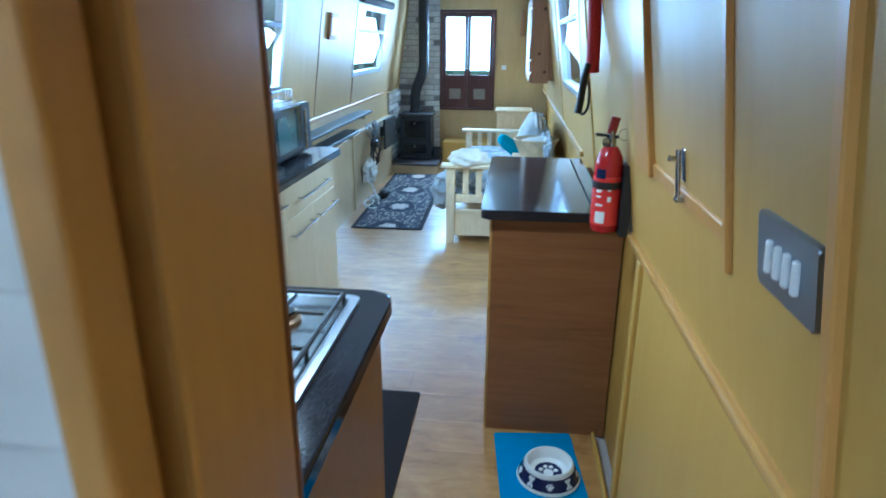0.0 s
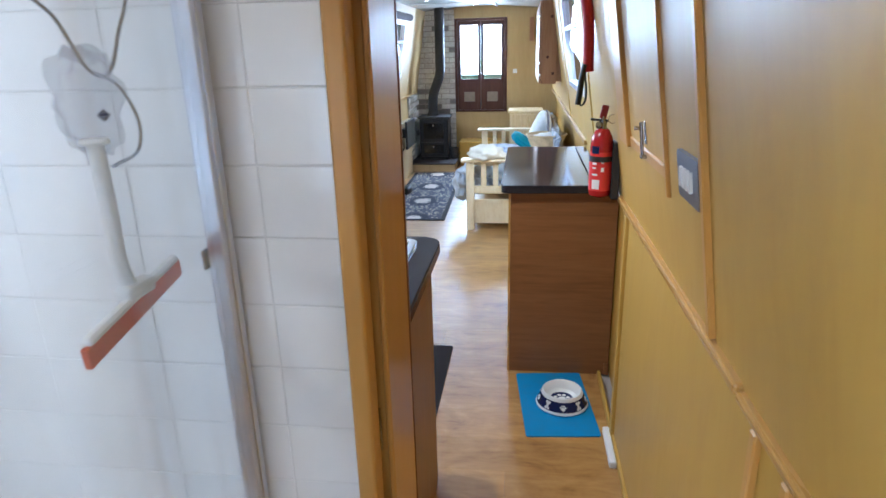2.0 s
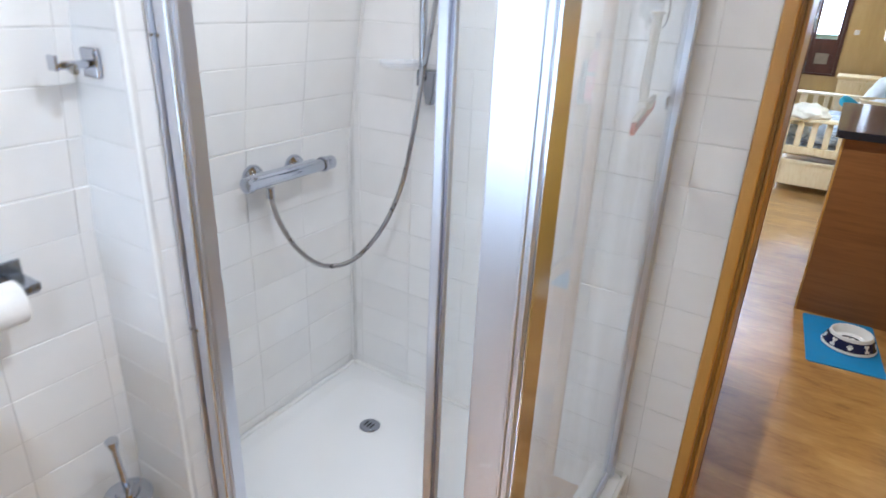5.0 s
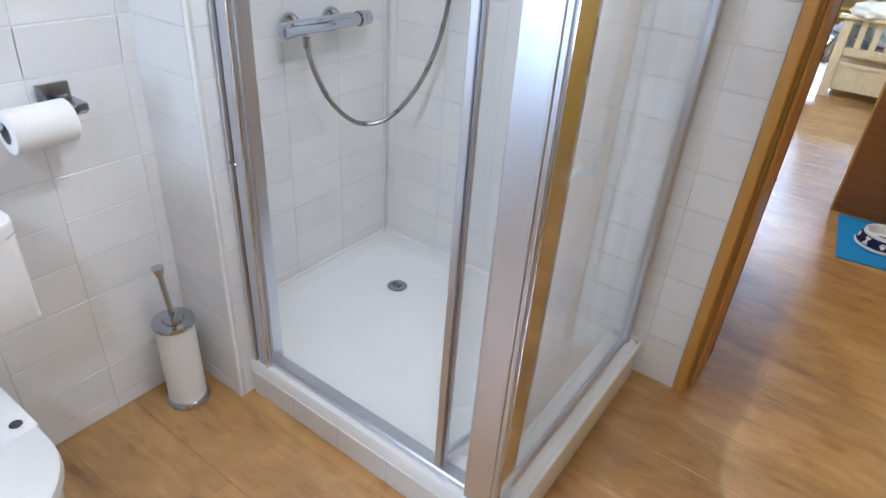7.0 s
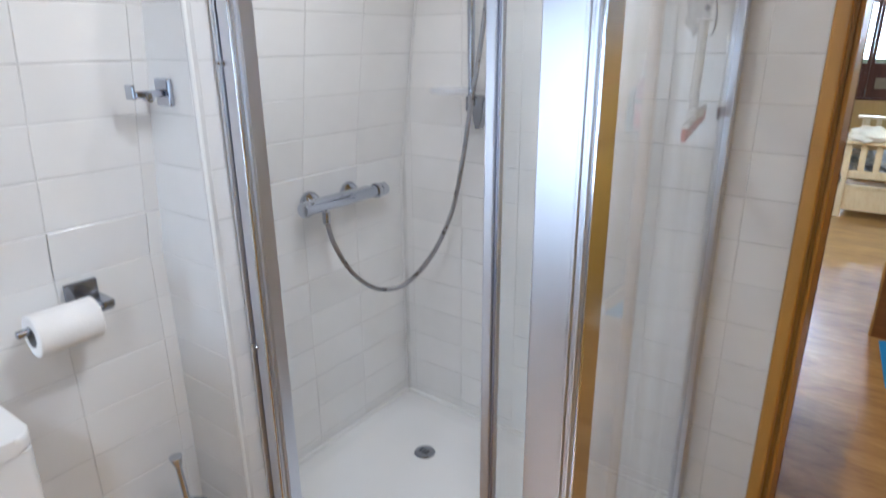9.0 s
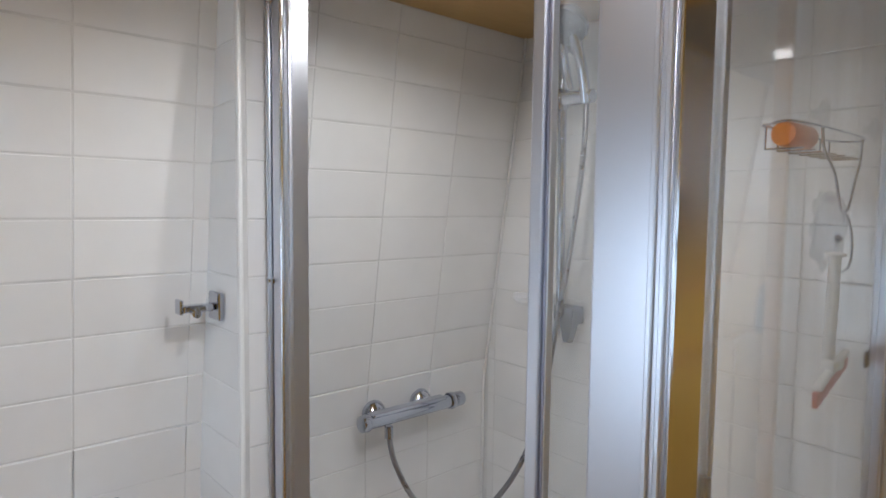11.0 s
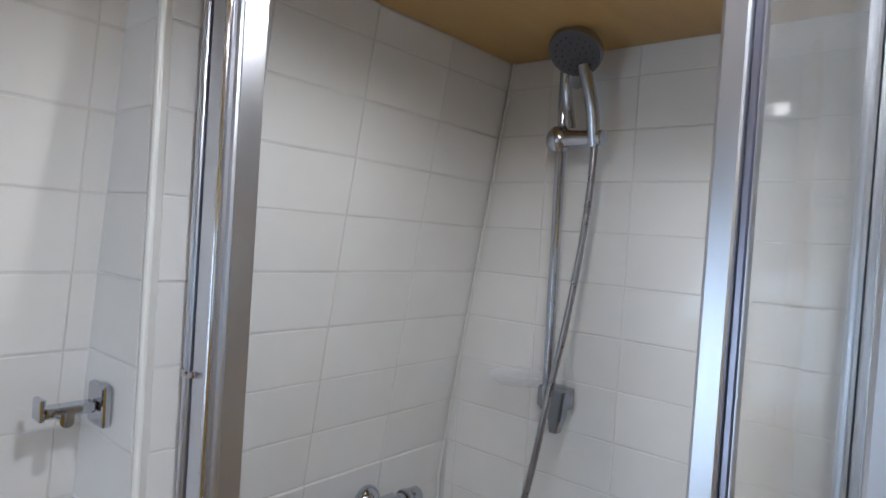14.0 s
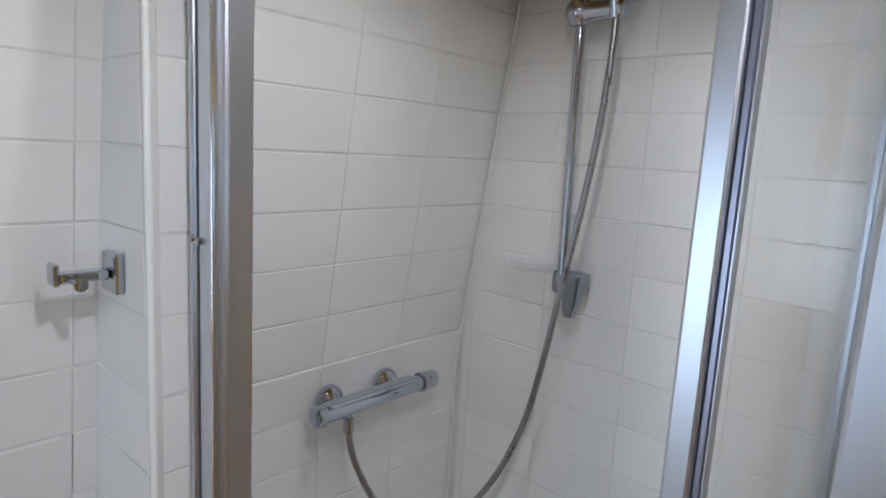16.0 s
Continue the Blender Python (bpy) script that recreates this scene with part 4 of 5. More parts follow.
part("paper", lathe([(0.021, 0), (0.040, 0), (0.042, 0.002), (0.042, 0.115), (0.040, 0.117), (0.021, 0.117), (0.021, 0)], 40, rm), PAPER, roll, smooth=True)
part("core", lathe([(0.0195, -0.001), (0.0209, -0.001), (0.0209, 0.118), (0.0195, 0.118), (0.0195, -0.001)], 24, rm), plain("grey_card", (0.28, 0.27, 0.27), 0.9), roll, smooth=True)

brush = thing("toilet_brush", "white toilet brush holder with a chrome lid and handle", "toilet brush")
bx, by = 0.030, -0.935
part("base", lathe([(0, 0), (0.056, 0), (0.058, 0.005), (0.054, 0.013), (0.047, 0.016), (0, 0.016)], 36, Matrix.Translation((bx, by, 0))), CHROME, brush, smooth=True)
part("canister", lathe([(0, 0.016), (0.049, 0.016), (0.049, 0.258), (0, 0.258)], 36, Matrix.Translation((bx, by, 0))), WHITE_PLASTIC, brush, smooth=True)
part("lid", lathe([(0, 0.258), (0.054, 0.258), (0.055, 0.263), (0.052, 0.269), (0.028, 0.271), (0.025, 0.281), (0.012, 0.285), (0, 0.285)], 36, Matrix.Translation((bx, by, 0))), CHROME, brush, smooth=True)
b = lathe([(0, 0), (0.008, 0), (0.0075, 0.02), (0.0075, 0.120), (0.014, 0.143), (0.015, 0.150), (0, 0.151)], 20, axis((bx, by, 0.281), (bx - 0.004, by - 0.012, 0.45)))
part("handle", b, CHROME, brush, smooth=True)

toilet = thing("toilet", "white close-coupled toilet against the tiled wall", "toilet")
cy = -1.505
b = bmesh.new()
prof = []
for z, xf, hw in ((0.545, 0.194, 0.250), (0.552, 0.199, 0.254), (0.64, 0.199, 0.254), (0.715, 0.199, 0.254)):
    prof.append([b.verts.new((x, y, z)) for x, y in rounded(left_x(z) + 0.012, xf, cy - hw, cy + hw, 0.016, (0, 1, 1, 0))])
for a, c in zip(prof, prof[1:]):
    for i in range(len(a)):
        b.faces.new((a[i], a[(i + 1) % len(a)], c[(i + 1) % len(c)], c[i]))
b.faces.new(prof[0]), b.faces.new(prof[-1])
part("cistern", b, CERAMIC, toilet, smooth=True)
part("cistern_lid", outline(rounded(-0.050, 0.203, cy - 0.258, cy + 0.258, 0.03, (0, 1, 1, 0)), 0.716, 0.745, 0.007), CERAMIC, toilet)
part("flush_button", lathe([(0, 0), (0.021, 0), (0.021, 0.004), (0, 0.005)], 20, Matrix.Translation((0.07, cy, 0.745))), CHROME, toilet, smooth=True)


def pan_ring(z, x1, hw, x0=-0.048):
    pts = []
    for k in range(33):
        a = radians(-90 + 180 * k / 32)
        pts.append((x1 - 0.16 + 0.16 * math.cos(a), cy + hw * math.sin(a), z))
    return [(x0, cy - hw, z)] + pts + [(x0, cy + hw, z)]


b = bmesh.new()
prof = [[b.verts.new(p) for p in pan_ring(*s)] for s in ((0, 0.46, 0.140), (0.012, 0.465, 0.146), (0.10, 0.46, 0.145), (0.25, 0.47, 0.148), (0.35, 0.485, 0.153), (0.375, 0.485, 0.153), (0.38, 0.48, 0.150))]
for a, c in zip(prof, prof[1:]):
    for i in range(len(a)):
        b.faces.new((a[i], a[(i + 1) % len(a)], c[(i + 1) % len(c)], c[i]))
b.faces.new(prof[0]), b.faces.new(prof[-1])
part("pan", b, CERAMIC, toilet, smooth=True)
b = bmesh.new()
lid = [[b.verts.new(p) for p in pan_ring(z, x1, hw, 0.297)] for z, x1, hw in ((0.381, 0.498, 0.158), (0.388, 0.50, 0.160), (0.406, 0.498, 0.158), (0.410, 0.49, 0.152))]
for a, c in zip(lid, lid[1:]):
    for i in range(len(a)):
        b.faces.new((a[i], a[(i + 1) % len(a)], c[(i + 1) % len(c)], c[i]))
b.faces.new(lid[0]), b.faces.new(lid[-1])
part("seat_lid", b, WHITE_PLASTIC, toilet, smooth=True)
part("deck", outline(rounded(-0.048, 0.294, cy - 0.163, cy + 0.163, 0.012, (0, 1, 1, 0)), 0.381, 0.402, 0.004), CERAMIC, toilet)
part("cistern_back", box(-0.048, 0.10, cy - 0.12, cy + 0.12, 0.4025, 0.5445, 0.01, 2), CERAMIC, toilet)
part("fixing_hole", lathe([(0, 0), (0.010, 0), (0.011, 0.0015), (0, 0.002)], 18, axis((0.258, cy + 0.138, 0.402), (0.258, cy + 0.138, 2))), CHROME_DULL, toilet)

mirror = thing("mirror", "frameless mirror with rounded corners on the tiled wall", "mirror")
b = outline(rounded(-0.28, 0.28, 0, 0.62, 0.07), 0, 0.006, 0.0015)
b.transform(Matrix.Translation((left_x(1.19) + 0.004, -1.535, 1.19)) @ Matrix.Rotation(math.atan(LEAN_IN), 4, "Y") @ Matrix(((0, 0, 1, 0), (1, 0, 0, 0), (0, 1, 0, 0), (0, 0, 0, 1))))
part("mirror_glass", b, MIRROR, mirror)


def downlight(x, y, z):
    d = thing("downlight", "small round chrome ceiling downlight, lit", "downlight", "ceiling downlights")
    part("bezel", lathe([(0.024, 0), (0.038, 0), (0.040, -0.003), (0.034, -0.006), (0.024, -0.004), (0.024, 0)], 24, Matrix.Translation((x, y, z))), CHROME, d, smooth=True)
    part("lens", lathe([(0, -0.001), (0.0235, -0.001), (0.0235, -0.003), (0, -0.003)], 20, Matrix.Translation((x, y, z))), LED, d)


# The fitting at y -2.05 is unseen, added to go with the fill lamp.
for lx, ly in ((0.50, -0.62), (0.88, -0.95), (1.20, -2.05)):
    downlight(lx, ly, TOP)
for lx, ly in ((0.45, 1.6), (1.2, 1.2), (0.35, 4.3), (1.25, 5.2), (0.33, 5.9), (0.76, 7.0)):
    downlight(lx, ly, TOP + 0.055 * max(0.0, 1 - ((lx - 0.825) / 0.76) ** 2))

# ---- galley ----
WT = 0.905
hob_unit = thing("hob_cabinet", "oak-fronted base cabinet under the hob", "cabinet")
part("carcass", box(0.45, 1.050, 0.245, 0.965, 0.0, 0.868), HOBWOOD, hob_unit)
part("side_front", box(1.0505, 1.068, 0.246, 0.962, 0.01, 0.866, 0.002), HOBWOOD, hob_unit)
hob_top = thing("worktop", "dark speckled granite-effect worktop with a rounded corner", "worktop")
part("slab", outline(rounded(-0.055, 1.100, 0.243, 0.985, 0.05, (0, 0, 1, 0), 8), 0.869, WT, 0.006), GRANITE, hob_top)
long_top = thing("worktop", "dark glossy granite-effect worktop along the galley side", "worktop")
part("slab", outline(rounded(-0.055, 0.440, 0.986, 2.930, 0.03, (0, 0, 1, 0)), 0.869, WT, 0.006), GRANITE, long_top)

part("edge_band", box(1.1005, 1.1022, 0.247, 0.930, 0.873, 0.899, 0.0006), GRANITE, hob_top, "dark plain edging strip")
part("edge_band", box(0.4405, 0.4422, 1.0, 2.895, 0.873, 0.899, 0.0006), GRANITE, long_top, "dark plain edging strip")
hob = thing("gas_hob", "stainless gas hob with black pan supports", "hob")
part("tray", outline(rounded(0.56, 1.035, 0.36, 0.93, 0.02), WT, WT + 0.009, 0.003), ALU, hob)
part("inner_plate", outline(rounded(0.58, 1.015, 0.38, 0.91, 0.02), WT + 0.009, WT + 0.0105), plain("polished_steel", (0.55, 0.56, 0.58), 0.18, 1.0), hob)
for cx, cyy, r in ((0.69, 0.50, 0.034), (0.69, 0.78, 0.042), (0.91, 0.50, 0.042), (0.91, 0.78, 0.030)):
    burner = part("burner", lathe([(0, 0), (r * 1.25, 0), (r * 1.25, 0.006), (r, 0.010), (r, 0.018), (0, 0.018)], 28, Matrix.Translation((cx, cyy, WT + 0.0105))), plain("brass_burner", (0.62, 0.42, 0.24), 0.3, 1.0), hob, smooth=True)
    part("burner_cap", lathe([(0, 0.018), (r * 0.85, 0.018), (r * 0.85, 0.023), (r * 0.7, 0.026), (0, 0.026)], 28, Matrix.Translation((cx, cyy, WT + 0.0105))), CAST_IRON, burner, smooth=True)
for gx in (0.69, 0.91):
    b = None
    for yy in (0.40, 0.64, 0.89):
        b = rod((gx - 0.095, yy, WT + 0.028), (gx + 0.095, yy, WT + 0.028), 0.005, seg=8, bm=b)
        for s in (-0.095, 0.095):
            rod((gx + s, yy, WT + 0.010), (gx + s, yy, WT + 0.030), 0.005, seg=8, bm=b)
    for s in (-0.095, 0.095):
        rod((gx + s, 0.40, WT + 0.028), (gx + s, 0.89, WT + 0.028), 0.005, seg=8, bm=b)
    for cyy in (0.50, 0.78):
        for dx, dy in ((1, 0), (-1, 0), (0, 1), (0, -1)):
            rod((gx + 0.022 * dx, cyy + 0.022 * dy, WT + 0.031), (gx + 0.085 * dx, cyy + 0.085 * dy, WT + 0.031), 0.004, seg=8, bm=b)
    part("pan_support", b, CAST_IRON, hob, "black wire pan support")


def base_unit(y0, y1, drawer):
    u = thing("base_cabinet", "pale maple base cabinet with chrome bar handles", "cabinet", "galley base cabinets")
    part("body", box(-0.05, 0.385, y0 + 0.002, y1 - 0.002, 0.10, 0.868), CREAM_WOOD, u)
    part("plinth", box(-0.05, 0.345, y0 + 0.002, y1 - 0.002, 0.0, 0.099), CREAM_WOOD, u)

    def handle(parent, a, c, z):
        h = rod((0.432, a, z), (0.432, c, z), 0.006, seg=12)
        for yy in (a + 0.02, c - 0.02):
            rod((0.400, yy, z), (0.432, yy, z), 0.0045, seg=8, bm=h)
        part("handle", h, CHROME, parent, "chrome bar handle", True)

    mid = (y0 + y1) / 2
    top = 0.70 if drawer else 0.862
    if drawer:
        d = part("drawer_front", box(0.3855, 0.402, y0 + 0.004, y1 - 0.004, 0.703, 0.862, 0.002), CREAM_WOOD, u)
        handle(d, mid - 0.22, mid + 0.22, 0.775)
    for a, c in ((y0 + 0.004, mid - 0.002), (mid + 0.002, y1 - 0.004)):
        d = part("door", box(0.3855, 0.402, a, c, 0.105, top, 0.002), CREAM_WOOD, u)
        handle(d, a + 0.03, c - 0.03, top - 0.07)


base_unit(2.14, 2.885, True)
base_unit(1.50, 2.14, False)
base_unit(0.99, 1.50, False)

mw = thing("microwave", "black and steel microwave oven on the worktop", "microwave")
GLOSS = plain("black_gloss", (0.010, 0.011, 0.013), 0.10, grain=40, depth=0.01)
part("case", box(-0.03, 0.30, 2.30, 2.80, WT + 0.012, WT + 0.235, 0.008, 2), GLOSS, mw)
part("top_trim", box(-0.03, 0.30, 2.30, 2.80, WT + 0.2355, WT + 0.2555, 0.006, 2), CHROME_DULL, mw, "steel top trim")
part("door", box(0.301, 0.322, 2.305, 2.66, WT + 0.018, WT + 0.250, 0.004), GLOSS, mw, "black glass door")
part("door_window", box(0.3222, 0.3245, 2.335, 2.60, WT + 0.05, WT + 0.215), plain("green_tinted_glass", (0.05, 0.08, 0.07), 0.12), mw, "greenish glass window")
part("control_panel", box(0.301, 0.320, 2.665, 2.796, WT + 0.018, WT + 0.250, 0.004), BLACK_PLASTIC, mw)
part("door_handle", rod((0.345, 2.645, WT + 0.04), (0.345, 2.645, WT + 0.23), 0.007, seg=10), CHROME, mw, smooth=True)
for yy in (2.35, 2.75):
    part("foot", box(0.0, 0.26, yy - 0.015, yy + 0.015, WT, WT + 0.012), BLACK_PLASTIC, mw)
rack = thing("dish_rack", "chrome wire dish rack with steel tray on the microwave", "dish rack")
b = None
for k in range(9):
    b = tube(smooth_line([(0.0, 2.36 + 0.045 * k, WT + 0.256), (0.0, 2.36 + 0.045 * k, WT + 0.32), (0.12, 2.36 + 0.045 * k, WT + 0.285), (0.25, 2.36 + 0.045 * k, WT + 0.32), (0.25, 2.36 + 0.045 * k, WT + 0.258)], 16), 0.003, 6, b)
rod((0.0, 2.34, WT + 0.262), (0.0, 2.75, WT + 0.262), 0.004, seg=8, bm=b)
rod((0.25, 2.34, WT + 0.262), (0.25, 2.75, WT + 0.262), 0.004, seg=8, bm=b)
part("wires", b, CHROME, rack, smooth=True)
tray2 = thing("baking_tray", "black flat tray on the worktop", "tray")
part("plate", outline(rounded(0.06, 0.38, 1.95, 2.26, 0.03), WT, WT + 0.022, 0.006), BLACK_PLASTIC, tray2)
cloth = thing("tea_towel", "folded white tea towel on the worktop", "towel")
part("fold", blob((0.07, 0.11, 0.014), Matrix.Translation((0.33, 1.80, WT + 0.013)), lump=0.1, seed=5, square=5), WHITE_CLOTH, cloth, smooth=True)

# peninsula
pen = thing("peninsula_cabinet", "dark oak peninsula unit with a pale edge strip", "cabinet")
part("end_panel", box(1.296, 1.752, 1.782, 1.800, 0.0, 0.866, 0.002), WALNUT, pen)
part("body", box(1.300, 1.750, 1.801, 2.75, 0.0, 0.866), WALNUT, pen)
part("edge_strip", box(1.287, 1.2955, 1.781, 1.801, 0.0, 0.866, 0.001), OAK_Y, pen, "pale oak edge strip")
part("scribe_block", box(1.730, 1.752, 1.774, 1.7815, 0.0, 0.06, 0.001), WALNUT, pen)
pen_top = thing("worktop", "dark glossy granite-effect peninsula worktop", "worktop")
part("slab", outline(rounded(1.256, 1.640, 1.742, 2.80, 0.025, (1, 0, 0, 1)), 0.867, 0.902, 0.006), GRANITE, pen_top)
part("flap", outline([(1.642, 1.742), (1.700, 1.742), (1.700, 2.80), (1.642, 2.80)], 0.867, 0.902, 0.003), GRANITE, pen_top)

kmat = thing("kitchen_mat", "black woven kitchen mat on the floor", "mat")
part("weave", outline(rounded(0.46, 1.005, 1.10, 1.998, 0.01), 0.0, 0.008, 0.002), MAT_BLACK, kmat)

dog_mat = thing("feeding_mat", "bright blue rubber pet feeding mat", "mat")
DM = Matrix.Translation((1.499, 1.520, 0)) @ Matrix.Rotation(radians(5.4), 4, "Z")
part("sheet", outline(rounded(-0.147, 0.147, -0.245, 0.245, 0.012), 0.0, 0.005, 0.0015, DM), BLUE_MAT, dog_mat)
bowl = thing("dog_bowl", "white and navy dog bowl with paw and bone prints", "bowl")
BM = Matrix.Translation((1.527, 1.515, 0.005))
shell = part("bowl_body", lathe([(0, 0.006), (0.100, 0), (0.108, 0.002), (0.110, 0.007), (0.106, 0.011), (0.085, 0.058), (0.084, 0.064), (0.080, 0.068), (0.075, 0.066), (0.071, 0.058), (0.066, 0.030), (0.055, 0.023), (0, 0.022)], 48, BM), WHITE_PLASTIC, bowl, smooth=True)
part("navy_band", lathe([(0.1045, 0.0155), (0.1055, 0.0155), (0.0885, 0.0535), (0.0875, 0.0535), (0.1045, 0.0155)], 48, BM), NAVY, bowl, "navy printed band")
part("navy_centre", lathe([(0, 0.0225), (0.048, 0.0225), (0.048, 0.0235), (0, 0.0238)], 32, BM), NAVY, bowl, "navy printed base")


def band_m(ang, h):
    r = 0.1057 - (h - 0.0155) * 0.447
    return BM @ Matrix.Rotation(ang, 4, "Z") @ Matrix.Translation((r, 0, h)) @ Matrix.Rotation(radians(66), 4, "Y")


for k in range(9):
    ang = radians(-170 + 40 * k)
    if k % 2:
        b = outline(rounded(-0.012, 0.012, -0.005, 0.005, 0.004), 0, 0.0012, m=band_m(ang, 0.034))
        for sx in (-0.012, 0.012):
            for sy in (-0.006, 0.006):
                lathe([(0, 0), (0.006, 0), (0.006, 0.0012), (0, 0.0012)], 12, band_m(ang, 0.034) @ Matrix.Translation((sx, sy, 0)), b)
        part("bone_print", b, WHITE_PLASTIC, bowl)
    else:
        b = lathe([(0, 0), (0.008, 0), (0.008, 0.0012), (0, 0.0012)], 14, band_m(ang, 0.030))
        for sy, sx in ((-0.010, -0.006), (-0.004, -0.012), (0.004, -0.012), (0.010, -0.006)):
            lathe([(0, 0), (0.0036, 0), (0.0036, 0.0012), (0, 0.0012)], 10, band_m(ang, 0.030) @ Matrix.Translation((sx, sy, 0)), b)
        part("paw_print", b, WHITE_PLASTIC, bowl)
b = lathe([(0, 0), (0.018, 0), (0.018, 0.001), (0, 0.001)], 18, BM @ Matrix.Translation((0, -0.008, 0.0235)))
for sx, sy in ((-0.026, 0.006), (-0.010, 0.022), (0.010, 0.022), (0.026, 0.006)):
    lathe([(0, 0), (0.008, 0), (0.008, 0.001), (0, 0.001)], 12, BM @ Matrix.Translation((sx, sy, 0.0235)), b)
part("paw_print", b, WHITE_PLASTIC, bowl)
vent = thing("floor_socket_cover", "small white plastic strip against the skirting", "cable cover")
part("strip", box(1.674, 1.6995, 1.10, 1.325, 0.0, 0.028, 0.004), WHITE_PLASTIC, vent)

# fire extinguisher on its bracket
ext = thing("fire_extinguisher", "red fire extinguisher on a black wall bracket", "fire extinguisher")
EX, EY = 1.630, 1.475
part("cylinder", lathe([(0, 0.922), (0.028, 0.922), (0.037, 0.928), (0.0405, 0.942), (0.0405, 1.115), (0.036, 1.142), (0.026, 1.163), (0.018, 1.172), (0, 1.172)], 36, Matrix.Translation((EX, EY, 0))), RED_PAINT, ext, smooth=True)
part("label_panel", lathe([(0.0411, 0.948), (0.0411, 1.09)], 40, Matrix.Translation((EX, EY, 0))), plain("red_label", (0.62, 0.03, 0.025), 0.35), ext)


def wrap(a0, a1, z0, z1, r, bm):
    b = bmesh.new()
    n = 6
    lo = [b.verts.new((EX + r * math.cos(radians(a0 + (a1 - a0) * k / n)), EY + r * math.sin(radians(a0 + (a1 - a0) * k / n)), z0)) for k in range(n + 1)]
    hi = [b.verts.new((v.co.x, v.co.y, z1)) for v in lo]
    for k in range(n):
        b.faces.new((lo[k], lo[k + 1], hi[k + 1], hi[k]))
    return join(bm, b)


rows_ = None
for a0, a1, z0, z1 in ((-140, -100, 0.955, 0.990), (-142, -118, 1.045, 1.053), (-142, -120, 1.030, 1.036), (-142, -112, 1.005, 1.012), (-95, -80, 1.02, 1.035), (-95, -82, 1.05, 1.056)):
    rows_ = wrap(a0, a1, z0, z1, 0.0416, rows_)
part("label_print", rows_, WHITE_PLASTIC, ext, "white printed label lines")
part("label_badge", wrap(-150, -108, 1.085, 1.112, 0.0417, None), NAVY, ext, "navy and white badge")
part("valve_body", lathe([(0, 1.172), (0.014, 1.172), (0.014, 1.195), (0.010, 1.200), (0.010, 1.215), (0, 1.215)], 20, Matrix.Translation((EX, EY, 0))), CHROME_DULL, ext, smooth=True)
b = box(-0.045, 0.020, -0.008, 0.008, -0.004, 0.004, 0.002)
b.transform(Matrix.Translation((EX, EY, 1.200)) @ Matrix.Rotation(radians(6), 4, "Y"))
part("carry_handle", b, BLACK_PLASTIC, ext)
b = box(-0.012, 0.012, -0.009, 0.009, -0.005, 0.055, 0.003)
b.transform(Matrix.Translation((EX - 0.002, EY, 1.210)) @ Matrix.Rotation(radians(12), 4, "Y") @ Matrix.Diagonal((1, 1, 0.8, 1)))
part("squeeze_lever", b, plain("dark_red_lever", (0.22, 0.012, 0.012), 0.35), ext, "dark red squeeze lever")
part("safety_ring", tube([Vector((EX + 0.032 + 0.016 * math.cos(a), EY - 0.012, 1.206 + 0.016 * math.sin(a))) for a in [2 * math.pi * k / 20 for k in range(21)]], 0.0015, 6), CHROME, ext)
part("pressure_gauge", lathe([(0, 0), (0.013, 0), (0.013, 0.008), (0, 0.009)], 18, axis((EX - 0.012, EY - 0.008, 1.184), (EX - 0.3, EY - 0.3, 1.184))), CHROME_DULL, ext, smooth=True)
part("wall_bracket", box(EX + 0.036, right_x(1.05) + 0.004, EY - 0.045, EY + 0.045, 0.918, 1.125, 0.004), BLACK_PLASTIC, ext, "black wall bracket")
part("bracket_strap", lathe([(0.0410, 1.055), (0.0428, 1.055), (0.0428, 1.075), (0.0410, 1.075), (0.0410, 1.055)], 36, Matrix.Translation((EX, EY, 0))), BLACK_PLASTIC, ext)

# furled umbrella hanging from a hook
um = thing("hanging_umbrella", "furled red umbrella with black strap hung on the wall", "umbrella")
UY = 1.82
part("sleeve", tube(smooth_line([(1.603, UY, 1.355), (1.602, UY, 1.37), (1.600, UY, 1.46), (1.593, UY, 1.57), (1.582, UY, 1.63)], 24), 0.0215, 18), RED_CLOTH, um, smooth=True)
part("tip", rod((1.584, UY, 1.622), (1.570, UY, 1.668), 0.0205, 0.010), RED_CLOTH, um, smooth=True)
part("grip", tube(smooth_line([(1.590, UY - 0.010, 1.385), (1.578, UY - 0.004, 1.33), (1.572, UY, 1.27), (1.566, UY, 1.225)], 16), 0.0125, 14), BLACK_PLASTIC, um, smooth=True)
part("strap", tube(smooth_line([(1.590, UY, 1.34), (1.596, UY - 0.02, 1.29), (1.594, UY - 0.02, 1.245), (1.582, UY, 1.222), (1.570, UY + 0.01, 1.235)], 30), 0.0045, 8), BLACK_PLASTIC, um, smooth=True)
part("wall_hook", rod((right_x(1.665) + 0.004, UY, 1.665), (1.562, UY, 1.665), 0.004, seg=8), CHROME, um)

# ---- saloon ----
rug = thing("runner_rug", "dark-bordered runner rug with three floral medallions", "rug")
r_ob = part("rug_field", outline(rounded(-0.292, 0.292, -1.09, 1.09, 0.006), 0, 0.008, 0.002), rug_material(0.292, 1.09), rug)
rug.matrix_basis = pose(0.345, 5.485, 0, 0, 0, 1.2)

